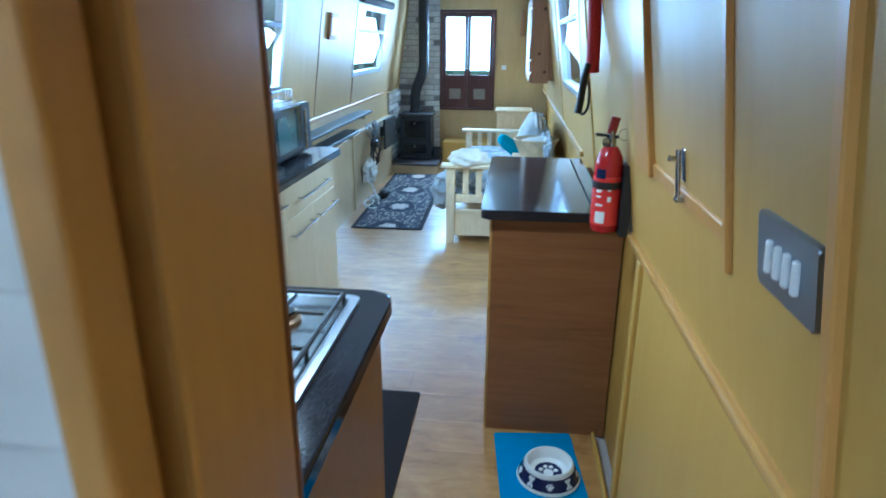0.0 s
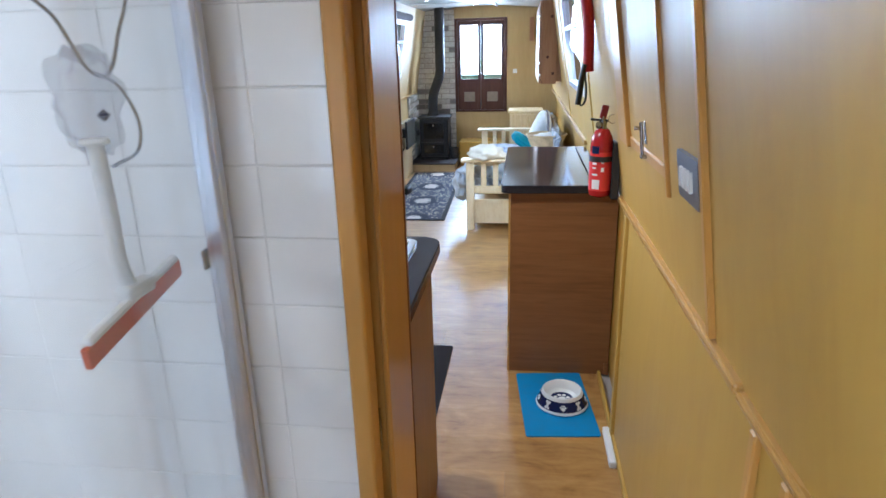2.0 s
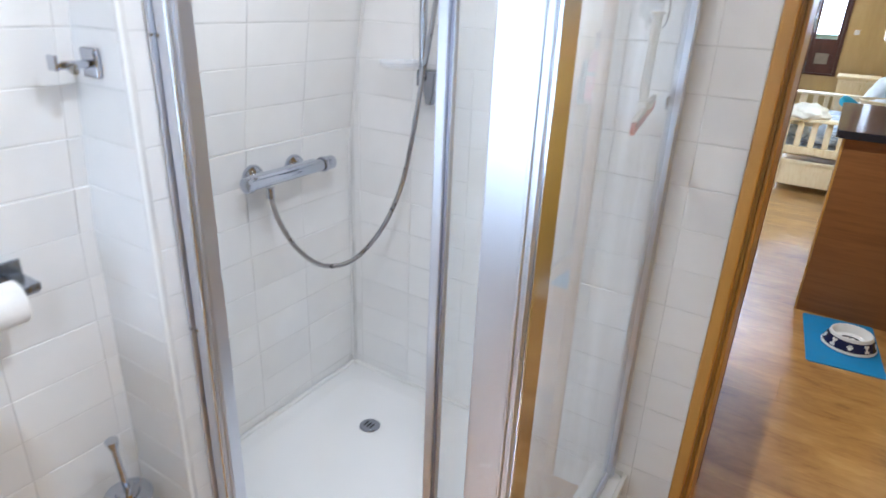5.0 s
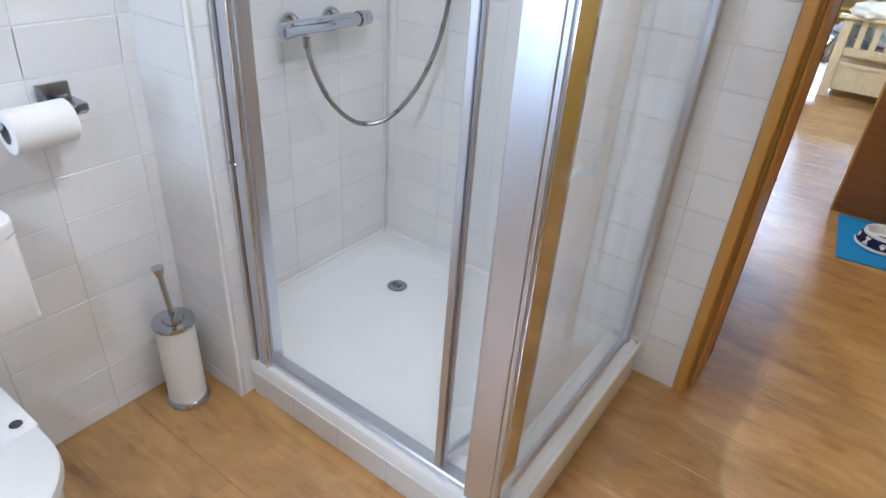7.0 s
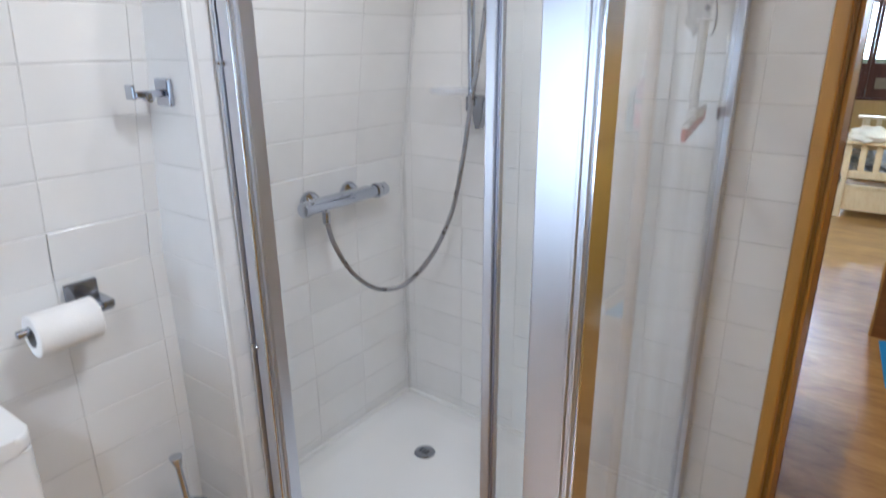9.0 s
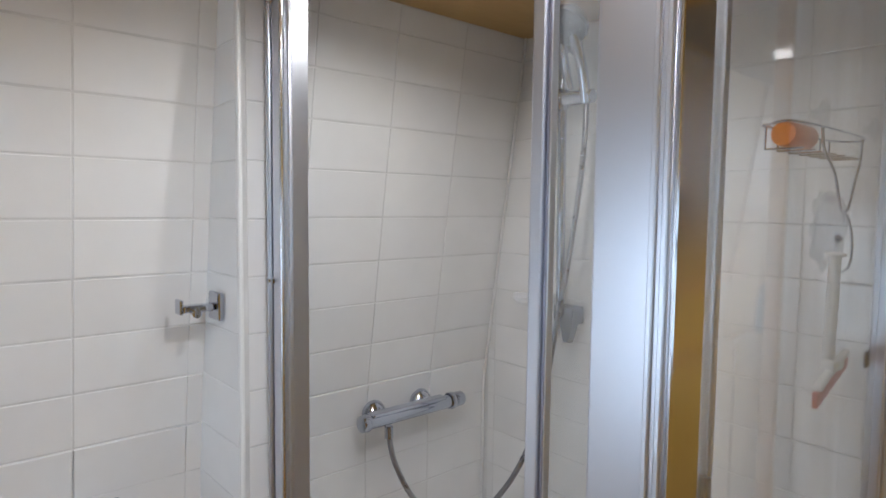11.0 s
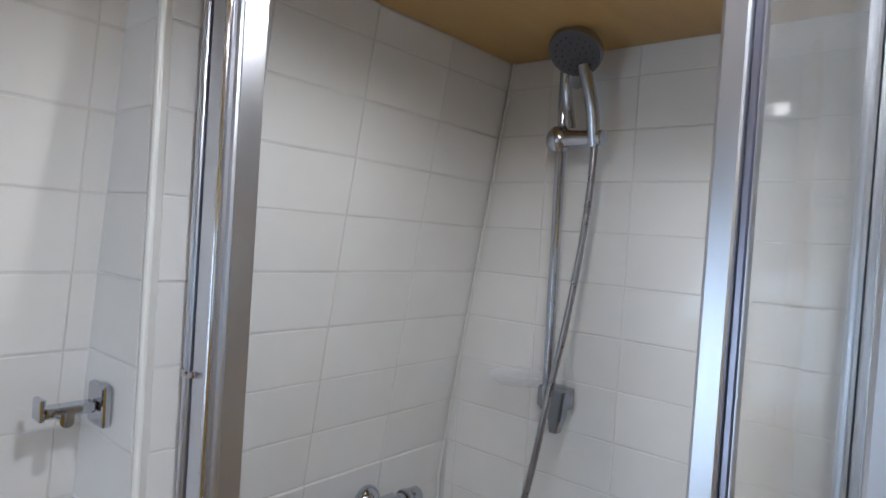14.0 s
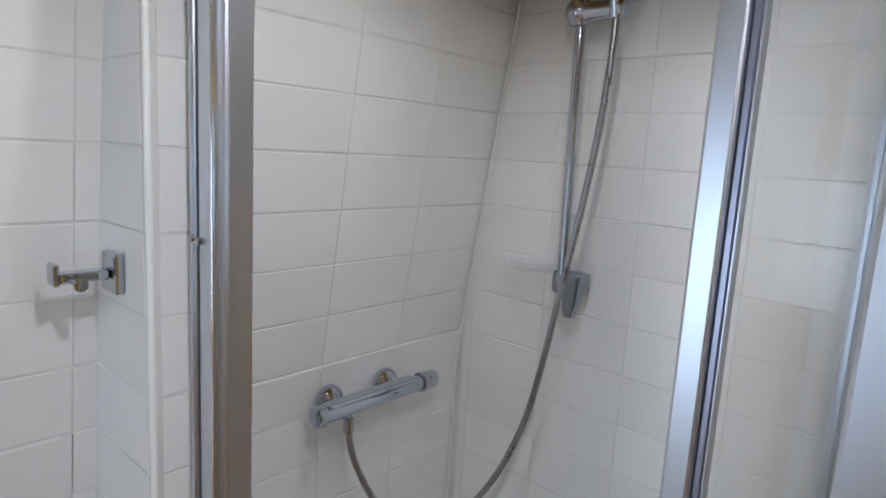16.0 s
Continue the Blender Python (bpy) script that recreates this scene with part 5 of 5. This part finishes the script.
hearth = thing("hearth", "low pale-fronted hearth with a dark slab", "hearth")
part("step", box(-0.062, 0.50, 6.685, 7.44, 0.0, 0.082), CREAM_WOOD, hearth)
part("slab", box(-0.062, 0.515, 6.670, 7.445, 0.083, 0.102, 0.004), plain("dark_slate", (0.06, 0.05, 0.05), 0.5), hearth)
stove = thing("wood_stove", "black cast-iron solid fuel stove on a hearth", "stove")
part("body", box(0.03, 0.395, 6.965, 7.28, 0.135, 0.605, 0.006), CAST_IRON, stove)
part("top_plate", box(0.012, 0.413, 6.945, 7.30, 0.606, 0.640, 0.006, 2), CAST_IRON, stove)
part("base_plate", box(0.015, 0.41, 6.940, 7.29, 0.115, 0.134, 0.004), CAST_IRON, stove)
for fx in (0.045, 0.36):
    for fy in (6.96, 7.25):
        part("foot", box(fx, fx + 0.025, fy, fy + 0.025, 0.102, 0.1145), CAST_IRON, stove)
for z0, z1 in ((0.335, 0.590), (0.150, 0.320)):
    d = part("stove_door", box(0.055, 0.37, 6.945, 6.963, z0, z1, 0.005, 2), CAST_IRON, stove)
    part("glass", box(0.085, 0.34, 6.9405, 6.9445, z0 + 0.03, z1 - 0.03), plain("sooty_glass", (0.012, 0.012, 0.014), 0.15), d)
    part("door_knob", lathe([(0, 0), (0.010, 0), (0.016, 0.012), (0.012, 0.022), (0, 0.024)], 18, axis((0.2125, 6.9395, z1 - 0.055), (0.2125, 0, z1 - 0.055))), CHROME_DULL, d, smooth=True)
part("flue_collar", lathe([(0.075, 0), (0.075, 0.01), (0.068, 0.03), (0.062, 0.05), (0.062, 0)], 28, Matrix.Translation((0.185, 7.15, 0.640))), CAST_IRON, stove, smooth=True)
part("flue_pipe", tube(smooth_line([(0.185, 7.15, 0.655), (0.185, 7.15, 0.80), (0.200, 7.15, 0.92), (0.255, 7.15, 1.06), (0.285, 7.15, 1.16), (0.290, 7.15, 1.30), (0.290, 7.15, 1.93)], 60), 0.060, 24), CAST_IRON, stove, smooth=True)
coal = thing("coal_scuttle", "small dark coal scuttle beside the stove", "coal scuttle")
part("bucket", lathe([(0, 0.102), (0.045, 0.102), (0.060, 0.24), (0.057, 0.24), (0.042, 0.11), (0, 0.11)], 20, Matrix.Translation((0.458, 7.05, 0))), CAST_IRON, coal, smooth=True)

fd = struct(new("door_front"), "pair of mahogany double doors with glazed tops and vents", "door")
part("frame_post", box(0.447, 0.482, 7.430, 7.49, 0.650, 1.812, 0.004), MAHOGANY, fd)
part("frame_post", box(1.083, 1.118, 7.430, 7.49, 0.650, 1.812, 0.004), MAHOGANY, fd)
part("frame_head", box(0.4825, 1.0825, 7.430, 7.49, 1.782, 1.812, 0.004), MAHOGANY, fd)
part("frame_sill", box(0.4825, 1.0825, 7.430, 7.49, 0.650, 0.672, 0.004), MAHOGANY, fd)
for x0, x1 in ((0.484, 0.781), (0.784, 1.081)):
    d = part("door_leaf", box(x0, x0 + 0.036, 7.445, 7.478, 0.674, 1.780, 0.003), MAHOGANY, fd)
    part("stile", box(x1 - 0.036, x1, 7.445, 7.478, 0.674, 1.780, 0.003), MAHOGANY, d)
    part("top_rail", box(x0 + 0.0362, x1 - 0.0362, 7.446, 7.477, 1.735, 1.780), MAHOGANY, d)
    part("lower_panel", box(x0 + 0.0362, x1 - 0.0362, 7.446, 7.477, 0.674, 1.066), MAHOGANY, d)
    part("pane", box(x0 + 0.034, x1 - 0.034, 7.460, 7.465, 1.064, 1.737), CLEAR, d).visible_shadow = False
    vx = (x0 + x1) / 2
    part("vent_grille", box(vx - 0.07, vx + 0.07, 7.438, 7.4455, 0.780, 0.905, 0.003), plain("brass_grille", (0.30, 0.26, 0.20), 0.5, 0.6, grain=200, depth=0.8), d, "square brass vent grille")
part("bolt_handle", rod((0.7825, 7.435, 0.70), (0.7825, 7.435, 0.80), 0.006), CHROME, fd)
part("latch_handle", rod((0.79, 7.436, 1.18), (0.79, 7.436, 1.30), 0.007), CHROME, fd)
shed = thing("distant_hedge", "low green hedge along the far bank outside", "hedge", "", "stuff")
b = None
for k in range(90):
    b = blob((0.5 + 0.3 * random.random(), 0.5, 0.25 + 0.3 * random.random()), Matrix.Translation((-12 + 0.3 * k, 34 + 2 * random.random(), -0.85 + 0.5 * random.random())), b, 1, 0.6, k)
part("foliage", b, plain("hedge_leaves", (0.05, 0.09, 0.035), 0.9, grain=14, depth=1.0, vary=0.5), shed)
thermo = thing("thermostat", "small white wall thermostat", "thermostat")
part("case", box(1.195, 1.250, 7.428, 7.450, 1.13, 1.185, 0.004), WHITE_PLASTIC, thermo)

step = thing("entry_box", "low veneered storage box below the front doors", "storage box")
part("carcass", box(0.52, 1.10, 7.10, 7.445, 0.0, 0.30, 0.004), PLY, step)
chest = thing("wooden_chest", "pale slatted wooden chest in the corner", "chest")
part("lid", box(1.15, 1.58, 6.90, 7.30, 0.680, 0.710, 0.006), PINE, chest)
part("carcass", box(1.17, 1.56, 6.92, 7.28, 0.0, 0.679), PINE, chest)
for k in range(5):
    part("slat", box(1.18 + 0.075 * k, 1.24 + 0.075 * k, 6.905, 6.9195, 0.06, 0.66, 0.003), PINE, chest)

# futon sofa
sofa = thing("futon_sofa", "pale pine slatted-arm futon sofa frame", "sofa")


def arm(y):
    part("arm_post", box(0.885, 0.950, y, y + 0.06, 0.0, 0.575, 0.004), PINE, sofa)
    part("arm_post", box(1.585, 1.650, y, y + 0.06, 0.0, 0.575, 0.004), PINE, sofa)
    part("arm_rest", box(0.845, 1.655, y - 0.02, y + 0.08, 0.576, 0.602, 0.006, 2), PINE, sofa)
    part("arm_rail", box(0.9502, 1.5848, y + 0.012, y + 0.048, 0.315, 0.375, 0.004), PINE, sofa)
    part("arm_panel", box(0.9502, 1.5848, y + 0.020, y + 0.040, 0.06, 0.235, 0.002), PINE, sofa)
    part("lower_rail", box(0.9502, 1.5848, y + 0.012, y + 0.048, 0.2355, 0.262, 0.003), PINE, sofa)
    for k in range(6):
        x = 1.005 + 0.098 * k
        part("arm_slat", box(x, x + 0.045, y + 0.020, y + 0.040, 0.3752, 0.5755, 0.003), PINE, sofa)


arm(4.105), arm(6.02)
part("front_rail", box(0.90, 0.925, 4.166, 6.019, 0.22, 0.315, 0.004), PINE, sofa)
for k in range(12):
    part("base_slat", box(0.926, 1.58, 4.22 + 0.15 * k, 4.29 + 0.15 * k, 0.29, 0.312), PINE, sofa)
mattress = thing("futon_mattress", "blue and white patterned futon mattress", "mattress")
part("seat_pad", blob((0.375, 0.90, 0.075), Matrix.Translation((1.25, 5.095, 0.388)), lump=0.08, seed=2, square=6), COVER, mattress, smooth=True)
part("back_pad", blob((0.045, 0.90, 0.18), Matrix.Translation((1.635, 5.095, 0.62)) @ Matrix.Rotation(radians(-8), 4, "Y"), lump=0.08, seed=4, square=6), COVER, mattress, smooth=True)
throw = thing("fleece_throw", "cream fleece throw draped over the sofa arm", "throw")
b = blob((0.165, 0.12, 0.085), Matrix.Translation((1.045, 4.165, 0.630)), sub=4, lump=0.3, seed=9, square=1.5)
blob((0.12, 0.03, 0.05), Matrix.Translation((1.05, 4.20, 0.58)), b, 3, 0.2, 12, 4)
part("folds", b, CREAM_CLOTH, throw, smooth=True)
spread = thing("crumpled_blanket", "crumpled pale blue-grey blanket hanging off the sofa seat", "blanket")
b = blob((0.17, 0.25, 0.10), Matrix.Translation((1.00, 4.46, 0.43)), sub=4, lump=0.5, seed=14)
blob((0.085, 0.16, 0.13), Matrix.Translation((0.850, 4.40, 0.345)), b, 4, 0.5, 17)
part("folds", b, plain("pale_blue_cotton", (0.52, 0.58, 0.66), 0.9, grain=120, depth=0.4), spread, smooth=True)


def cushion(name, m, size, mat, label):
    c = thing(name, label, "cushion")
    part("pad", blob(size, m, sub=4, lump=0.12, seed=size[0] * 50, square=3.4), mat, c, smooth=True)


cushion("teal_cushion", Matrix.Translation((1.37, 4.95, 0.60)) @ Matrix.Rotation(radians(35), 4, "Y"), (0.15, 0.16, 0.05), TEAL, "teal cushion lying tilted on the futon")
cushion("white_cushion", Matrix.Translation((1.52, 5.35, 0.66)) @ Matrix.Rotation(radians(25), 4, "Y"), (0.10, 0.20, 0.19), WHITE_CLOTH, "plump white cushion on the futon back")
cushion("striped_blanket", Matrix.Translation((1.60, 4.85, 0.70)) @ Matrix.Rotation(radians(-14), 4, "Y"), (0.035, 0.30, 0.20), BLANKET, "striped folded blanket along the sofa back")
basket = thing("wicker_basket", "pale wicker basket behind the peninsula", "basket")
part("weave", lathe([(0, 0.60), (0.11, 0.60), (0.162, 0.72), (0.174, 0.735), (0.164, 0.74), (0.152, 0.72), (0.105, 0.62), (0, 0.62)], 32, Matrix.Translation((1.535, 4.42, 0.02))), WICKER, basket, smooth=True)
stool = thing("basket_stand", "pine stand carrying the basket", "stand")
part("top", box(1.36, 1.64, 4.28, 4.58, 0.590, 0.6195, 0.004), PINE, stool)
for sx in (1.38, 1.60):
    for sy in (4.30, 4.54):
        part("leg", box(sx, sx + 0.03, sy, sy + 0.03, 0.30, 0.5895), PINE, stool)
linen = thing("folded_linen", "folded white linen in the wicker basket", "linen")
part("fold", blob((0.115, 0.115, 0.05), Matrix.Translation((1.535, 4.42, 0.715)), lump=0.3, seed=6), WHITE_CLOTH, linen, smooth=True)

# wall cupboard with fairy lights
cup = thing("wall_cupboard", "brown knotty pine wall cupboard", "cupboard")
part("carcass", box(1.490, 1.625, 4.95, 6.60, 1.13, 1.83, 0.003), PINE_BROWN, cup)
part("back_packer", box(1.6255, 1.680, 4.97, 6.58, 1.15, 1.60), PINE_BROWN, cup)
for k in range(2):
    d = part("door", box(1.470, 1.4895, 4.955 + 0.823 * k, 5.770 + 0.823 * k, 1.135, 1.825, 0.003), PINE_BROWN, cup)
for kx, kz in ((1.575, 1.70), (1.545, 1.36), (1.595, 1.22)):
    part("knot", lathe([(0, 0), (0.013, 0), (0.012, 0.001), (0, 0.001)], 14, axis((kx, 4.9498, kz), (kx, 0, kz))), MAHOGANY, cup)
fairy = thing("fairy_lights", "string of small white fairy lights along the cupboard edge", "string lights")
part("wire", tube(smooth_line([(1.466, 4.945, 1.80), (1.461, 4.94, 1.6), (1.466, 4.94, 1.4), (1.474, 4.945, 1.22), (1.50, 4.94, 1.14)], 40), 0.0015, 6), BLACK_PLASTIC, fairy)
for fx, fz in ((1.462, 1.70), (1.463, 1.45), (1.470, 1.31), (1.474, 1.21)):
    part("bulb", lathe([(0, -0.010), (0.008, -0.004), (0.009, 0.004), (0, 0.011)], 12, Matrix.Translation((fx, 4.935, fz))), FAIRY, fairy, smooth=True)
wall_box_thing = thing("small_wall_box", "small brown wooden box high on the fore bulkhead", "box")
part("case", box(1.40, 1.45, 7.40, 7.448, 1.52, 1.80, 0.004), PINE_BROWN, wall_box_thing)

# left-hand side of the saloon
for z, y0, y1 in ((0.825, 3.45, 5.35), (0.715, 3.55, 4.85)):
    s = thing("wall_shelf", "narrow dark glass wall shelf", "shelf", "dark wall shelves")
    part("board", box(-0.063, 0.065, y0, y1, z, z + 0.022, 0.004), GREY_SHELF, s)
    for yy in (y0 + 0.2, y1 - 0.2):
        part("bracket", box(-0.063, 0.04, yy - 0.008, yy + 0.008, z - 0.035, z - 0.0005), CHROME_DULL, s)
low = thing("low_side_panel", "pale maple low side panelling below the shelves", "side panel")
part("panel", box(-0.063, -0.020, 2.95, 6.66, 0.0, 0.66, 0.003), CREAM_WOOD, low)
for yy in (3.8, 4.9, 5.7):
    part("batten", box(-0.0195, -0.008, yy, yy + 0.05, 0.0, 0.68, 0.002), CREAM_WOOD, low)
tv = thing("small_television", "small black flat screen on the cabin side", "television")
part("screen", box(0.055, 0.080, 5.86, 6.36, 0.40, 0.70, 0.004), BLACK_PLASTIC, tv)
part("mount", box(-0.019, 0.0545, 6.06, 6.16, 0.50, 0.60), BLACK_PLASTIC, tv)
cables = thing("cable_tangle", "tangle of black cables and chargers hanging at the wall", "cables")
random.seed(5)
for k in range(9):
    y0 = 5.25 + 0.05 * k
    pts = [(0.02, y0, 0.72)] + [(0.03 + 0.06 * random.random(), y0 + 0.18 * (random.random() - 0.5), 0.72 - 0.09 * j) for j in range(1, 5)] + [(0.04, y0 + 0.05, 0.30)]
    part("lead", tube(smooth_line(pts, 30), 0.006, 6), BLACK_PLASTIC, cables, smooth=True)
b = blob((0.04, 0.06, 0.05), Matrix.Translation((0.05, 5.45, 0.52)), None, 2, 0.3, 3)
part("adapter", b, BLACK_PLASTIC, cables, smooth=True)
b = blob((0.03, 0.05, 0.07), Matrix.Translation((0.04, 5.62, 0.62)), None, 2, 0.3, 8, 5)
part("adapter", b, BLACK_PLASTIC, cables, smooth=True)
bag = thing("plastic_bag", "crumpled white carrier bag hanging by the cables", "bag")
part("film", blob((0.055, 0.10, 0.10), Matrix.Translation((0.05, 5.25, 0.30)), sub=4, lump=0.6, seed=21), WHITE_CLOTH, bag, smooth=True)
lead = thing("floor_lead", "coiled pale cable with plugs on the floor", "cable")
b = tube(smooth_line([(0.05, 5.02, 0.012), (0.10, 5.12, 0.03), (0.06, 5.20, 0.05), (0.02, 5.10, 0.03), (0.12, 4.98, 0.012), (0.14, 5.18, 0.012), (0.05, 5.25, 0.2)], 50), 0.008, 8)
blob((0.05, 0.05, 0.03), Matrix.Translation((0.07, 5.30, 0.028)), b, 2, 0.4, 2)
part("cord", b, WHITE_PLASTIC, lead, smooth=True)
shoe = thing("dark_shoe", "dark shoe beside the cable", "shoe")
part("upper", blob((0.045, 0.12, 0.045), Matrix.Translation((0.14, 5.45, 0.044)), lump=0.25, seed=31), BLACK_PLASTIC, shoe, smooth=True)
pic = thing("wall_barometer", "small framed picture on the cabin side", "picture")
b = lean_left(4.19, 4.36, 1.46, 1.64, 0.022, 0.0, 0.004)
fr = part("frame", b, PINE_BROWN, pic)
part("print", lean_left(4.22, 4.33, 1.49, 1.61, 0.025, -0.0225, 0), WHITE_PLASTIC, pic)
blind = thing("roller_blind", "dark rolled blind above the window", "blind")
part("roll", tube(smooth_line([(left_x(1.78) + 0.035, 4.98, 1.785), (left_x(1.78) + 0.035, 5.6, 1.783), (left_x(1.78) + 0.035, 6.24, 1.785)], 10), 0.035, 14), plain("brown_blind", (0.07, 0.045, 0.04), 0.8), blind, smooth=True)
vent2 = thing("ceiling_vent", "dark round mushroom vent in the ceiling", "vent")
part("cap", lathe([(0, 0), (0.085, 0), (0.088, -0.006), (0.075, -0.018), (0, -0.022)], 28, Matrix.Translation((0.80, 4.45, 1.952))), plain("bronze_vent", (0.10, 0.07, 0.05), 0.35, 0.8), vent2, smooth=True)
cable = thing("ceiling_cable", "thin dark cable along the ceiling", "cable")
part("cord", tube(smooth_line([(1.00, 5.3, 1.944), (1.10, 5.35, 1.943), (1.25, 5.5, 1.926), (1.42, 5.6, 1.897)], 24), 0.004, 6), BLACK_PLASTIC, cable)
side_brick = struct(part("wall_brick_side", box(-0.063, -0.055, 6.70, 7.448, 0.105, 0.90), MORTAR), "brick-slip lining beside the stove", "wall")

# ---- tiles, bricks and planks ----
JOINT, TH, TW = 0.0019, 0.1055, 0.2005
Z_LINE = 1.417 - 14 * TH


def tile_mesh(w, h):
    key = (round(w, 3), round(h, 3))
    if key not in tile_cache:
        b = box(0, 0.0082, JOINT / 2, key[0] - JOINT / 2, JOINT / 2, key[1] - JOINT / 2)
        front = [e for e in b.edges if all(v.co.x > 0.005 for v in e.verts)]
        bmesh.ops.bevel(b, geom=front, offset=0.0016, segments=3, profile=0.5, affect="EDGES")
        me = bpy.data.meshes.new("tile")
        b.to_mesh(me)
        b.free()
        me.materials.append(TILE)
        tile_cache[key] = me
    return tile_cache[key]


tile_cache = {}
rnd = random.Random(11)


def lay(parent, us, z_stop, place, name="tile", z_start=0.0):
    """Tiles in straight columns between the lines us; place(u, z) gives the pose of a tile's low corner: x out of the wall, y along it, z up."""
    zs = [z_start] + [z for z in (Z_LINE + TH * k for k in range(40)) if z_start + 0.015 < z < z_stop - 0.015] + [z_stop]
    for u0, u1 in zip(us, us[1:]):
        for z0, z1 in zip(zs, zs[1:]):
            ob = new(name, tile_mesh(u1 - u0, z1 - z0))
            tilt = Matrix.Rotation(radians(rnd.uniform(-0.10, 0.10)), 4, "Z") @ Matrix.Rotation(radians(rnd.uniform(-0.10, 0.10)), 4, "Y")
            ob.matrix_basis = place(u0, z0) @ Matrix.Translation((rnd.uniform(-0.0005, 0.0005), 0, 0)) @ tilt
            ob.parent = parent


def on_left(u, z):
    return Matrix.Translation((left_x(z) - 0.012, u, z)) @ Matrix.Rotation(math.atan(LEAN_IN) if z > GUN - 0.05 else 0.0, 4, "Y")


def on_bulk(u, z):
    return Matrix.Translation((u, 0.004, z)) @ Matrix.Rotation(radians(-90), 4, "Z")


def columns(lo, hi, line, step):
    inner = sorted(line + step * k for k in range(-40, 40) if lo + 0.012 < line + step * k < hi - 0.012)
    return [lo, *inner, hi]


lay(wall_left_bath, columns(PILLAR_Y1, -0.004, -0.222, 0.208), TOP, on_left)
lay(wall_left_bath, columns(Y_AFT, PILLAR_Y0, -0.878, 0.2005), TOP, on_left)
lay(bulkhead, columns(-0.05, 1.090, 0.3775, TW), TOP, on_bulk)
lay(pillar, [PILLAR_Y0 + 0.006, PILLAR_Y1], TOP, lambda u, z: Matrix.Translation((PILLAR_X, u, z)))
lay(pillar, [-0.10, PILLAR_X - 0.002], TOP, lambda u, z: Matrix.Translation((u, PILLAR_Y0, z)) @ Matrix.Rotation(radians(-90), 4, "Z"))
part("corner_bead", rod((PILLAR_X + 0.004, PILLAR_Y0 - 0.004, 0.0), (PILLAR_X + 0.004, PILLAR_Y0 - 0.004, TOP), 0.0045, seg=10), WHITE_PLASTIC, pillar)
trim("trim_sealant", box(0.96, 0.972, -0.80, -0.005, TRAY_TOP - 0.002, TRAY_TOP + 0.004, 0.002), WHITE_PLASTIC, "white sealant bead along the tray")
trim("trim_sealant", rod((HULL_L + 0.004, -0.786, TRAY_TOP + 0.001), (HULL_L + 0.004, -0.010, TRAY_TOP + 0.001), 0.009, seg=12), WHITE_PLASTIC, "white sealant bead along the tray")
trim("trim_sealant", rod((HULL_L + 0.012, -0.006, TRAY_TOP + 0.001), (0.958, -0.006, TRAY_TOP + 0.001), 0.008, seg=12), WHITE_PLASTIC, "white sealant bead along the tray")
trim("trim_sealant", tube([Vector((left_x(z) + 0.003, -0.0105, z)) for z in (TRAY_TOP, 0.5, GUN - 0.01, GUN + 0.01, 1.4, TOP)], 0.0036, 10), TILE, "white grouted corner joint in the shower")
for k in range(5):
    bx0 = 0.155 + 0.1625 * k
    part("plinth_tile", box(bx0, bx0 + 0.160, -0.8075, -0.803, 0.0, 0.080, 0.0015), TILE, tray)

brick_me = None
for parent, horizontal in ((wall_brick, True), (side_brick, False)):
    for r in range(28):
        z = 0.11 + 0.065 * r
        if z > (1.9 if horizontal else 0.85):
            break
        lo, hi = (-0.055, 0.445) if horizontal else (6.71, 7.43)
        u = lo - (0.11 if r % 2 else 0.0)
        while u < hi - 0.03:
            a, c = max(u, lo), min(u + 0.205, hi)
            if c - a > 0.03:
                key = (round(c - a, 3), horizontal)
                if key not in tile_cache:
                    bb = box(0, c - a, -0.014, 0, 0, 0.055, 0.003)
                    me = bpy.data.meshes.new("brick")
                    bb.to_mesh(me)
                    bb.free()
                    me.materials.append(BRICK)
                    tile_cache[key] = me
                ob = new("brick", tile_cache[key])
                jut = rnd.uniform(-0.003, 0.003)
                ob.matrix_basis = Matrix.Translation((a, Y_FORE + jut, z)) if horizontal else Matrix.Translation((-0.055 + jut, a, z)) @ Matrix.Rotation(radians(90), 4, "Z")
                ob.parent = parent
            u += 0.215

PLANK_W, y = 0.190, Y_AFT
row = 0
while y < Y_FORE:
    shift = (0.35, 0.95, 0.62, 1.30)[row % 4]
    for a, c in ((-0.07, shift), (shift, 1.72)):
        key = ("plank", round(c - a, 3))
        if key not in tile_cache:
            bb = box(0.0002, c - a - 0.0002, 0.0002, PLANK_W - 0.0002, -0.0125, 0.0, 0.0006)
            me = bpy.data.meshes.new("plank")
            bb.to_mesh(me)
            bb.free()
            me.materials.append(LAMINATE)
            tile_cache[key] = me
        ob = new("plank", tile_cache[key])
        ob.matrix_basis = Matrix.Translation((a, y, 0))
        ob.parent = floor
    y += PLANK_W
    row += 1
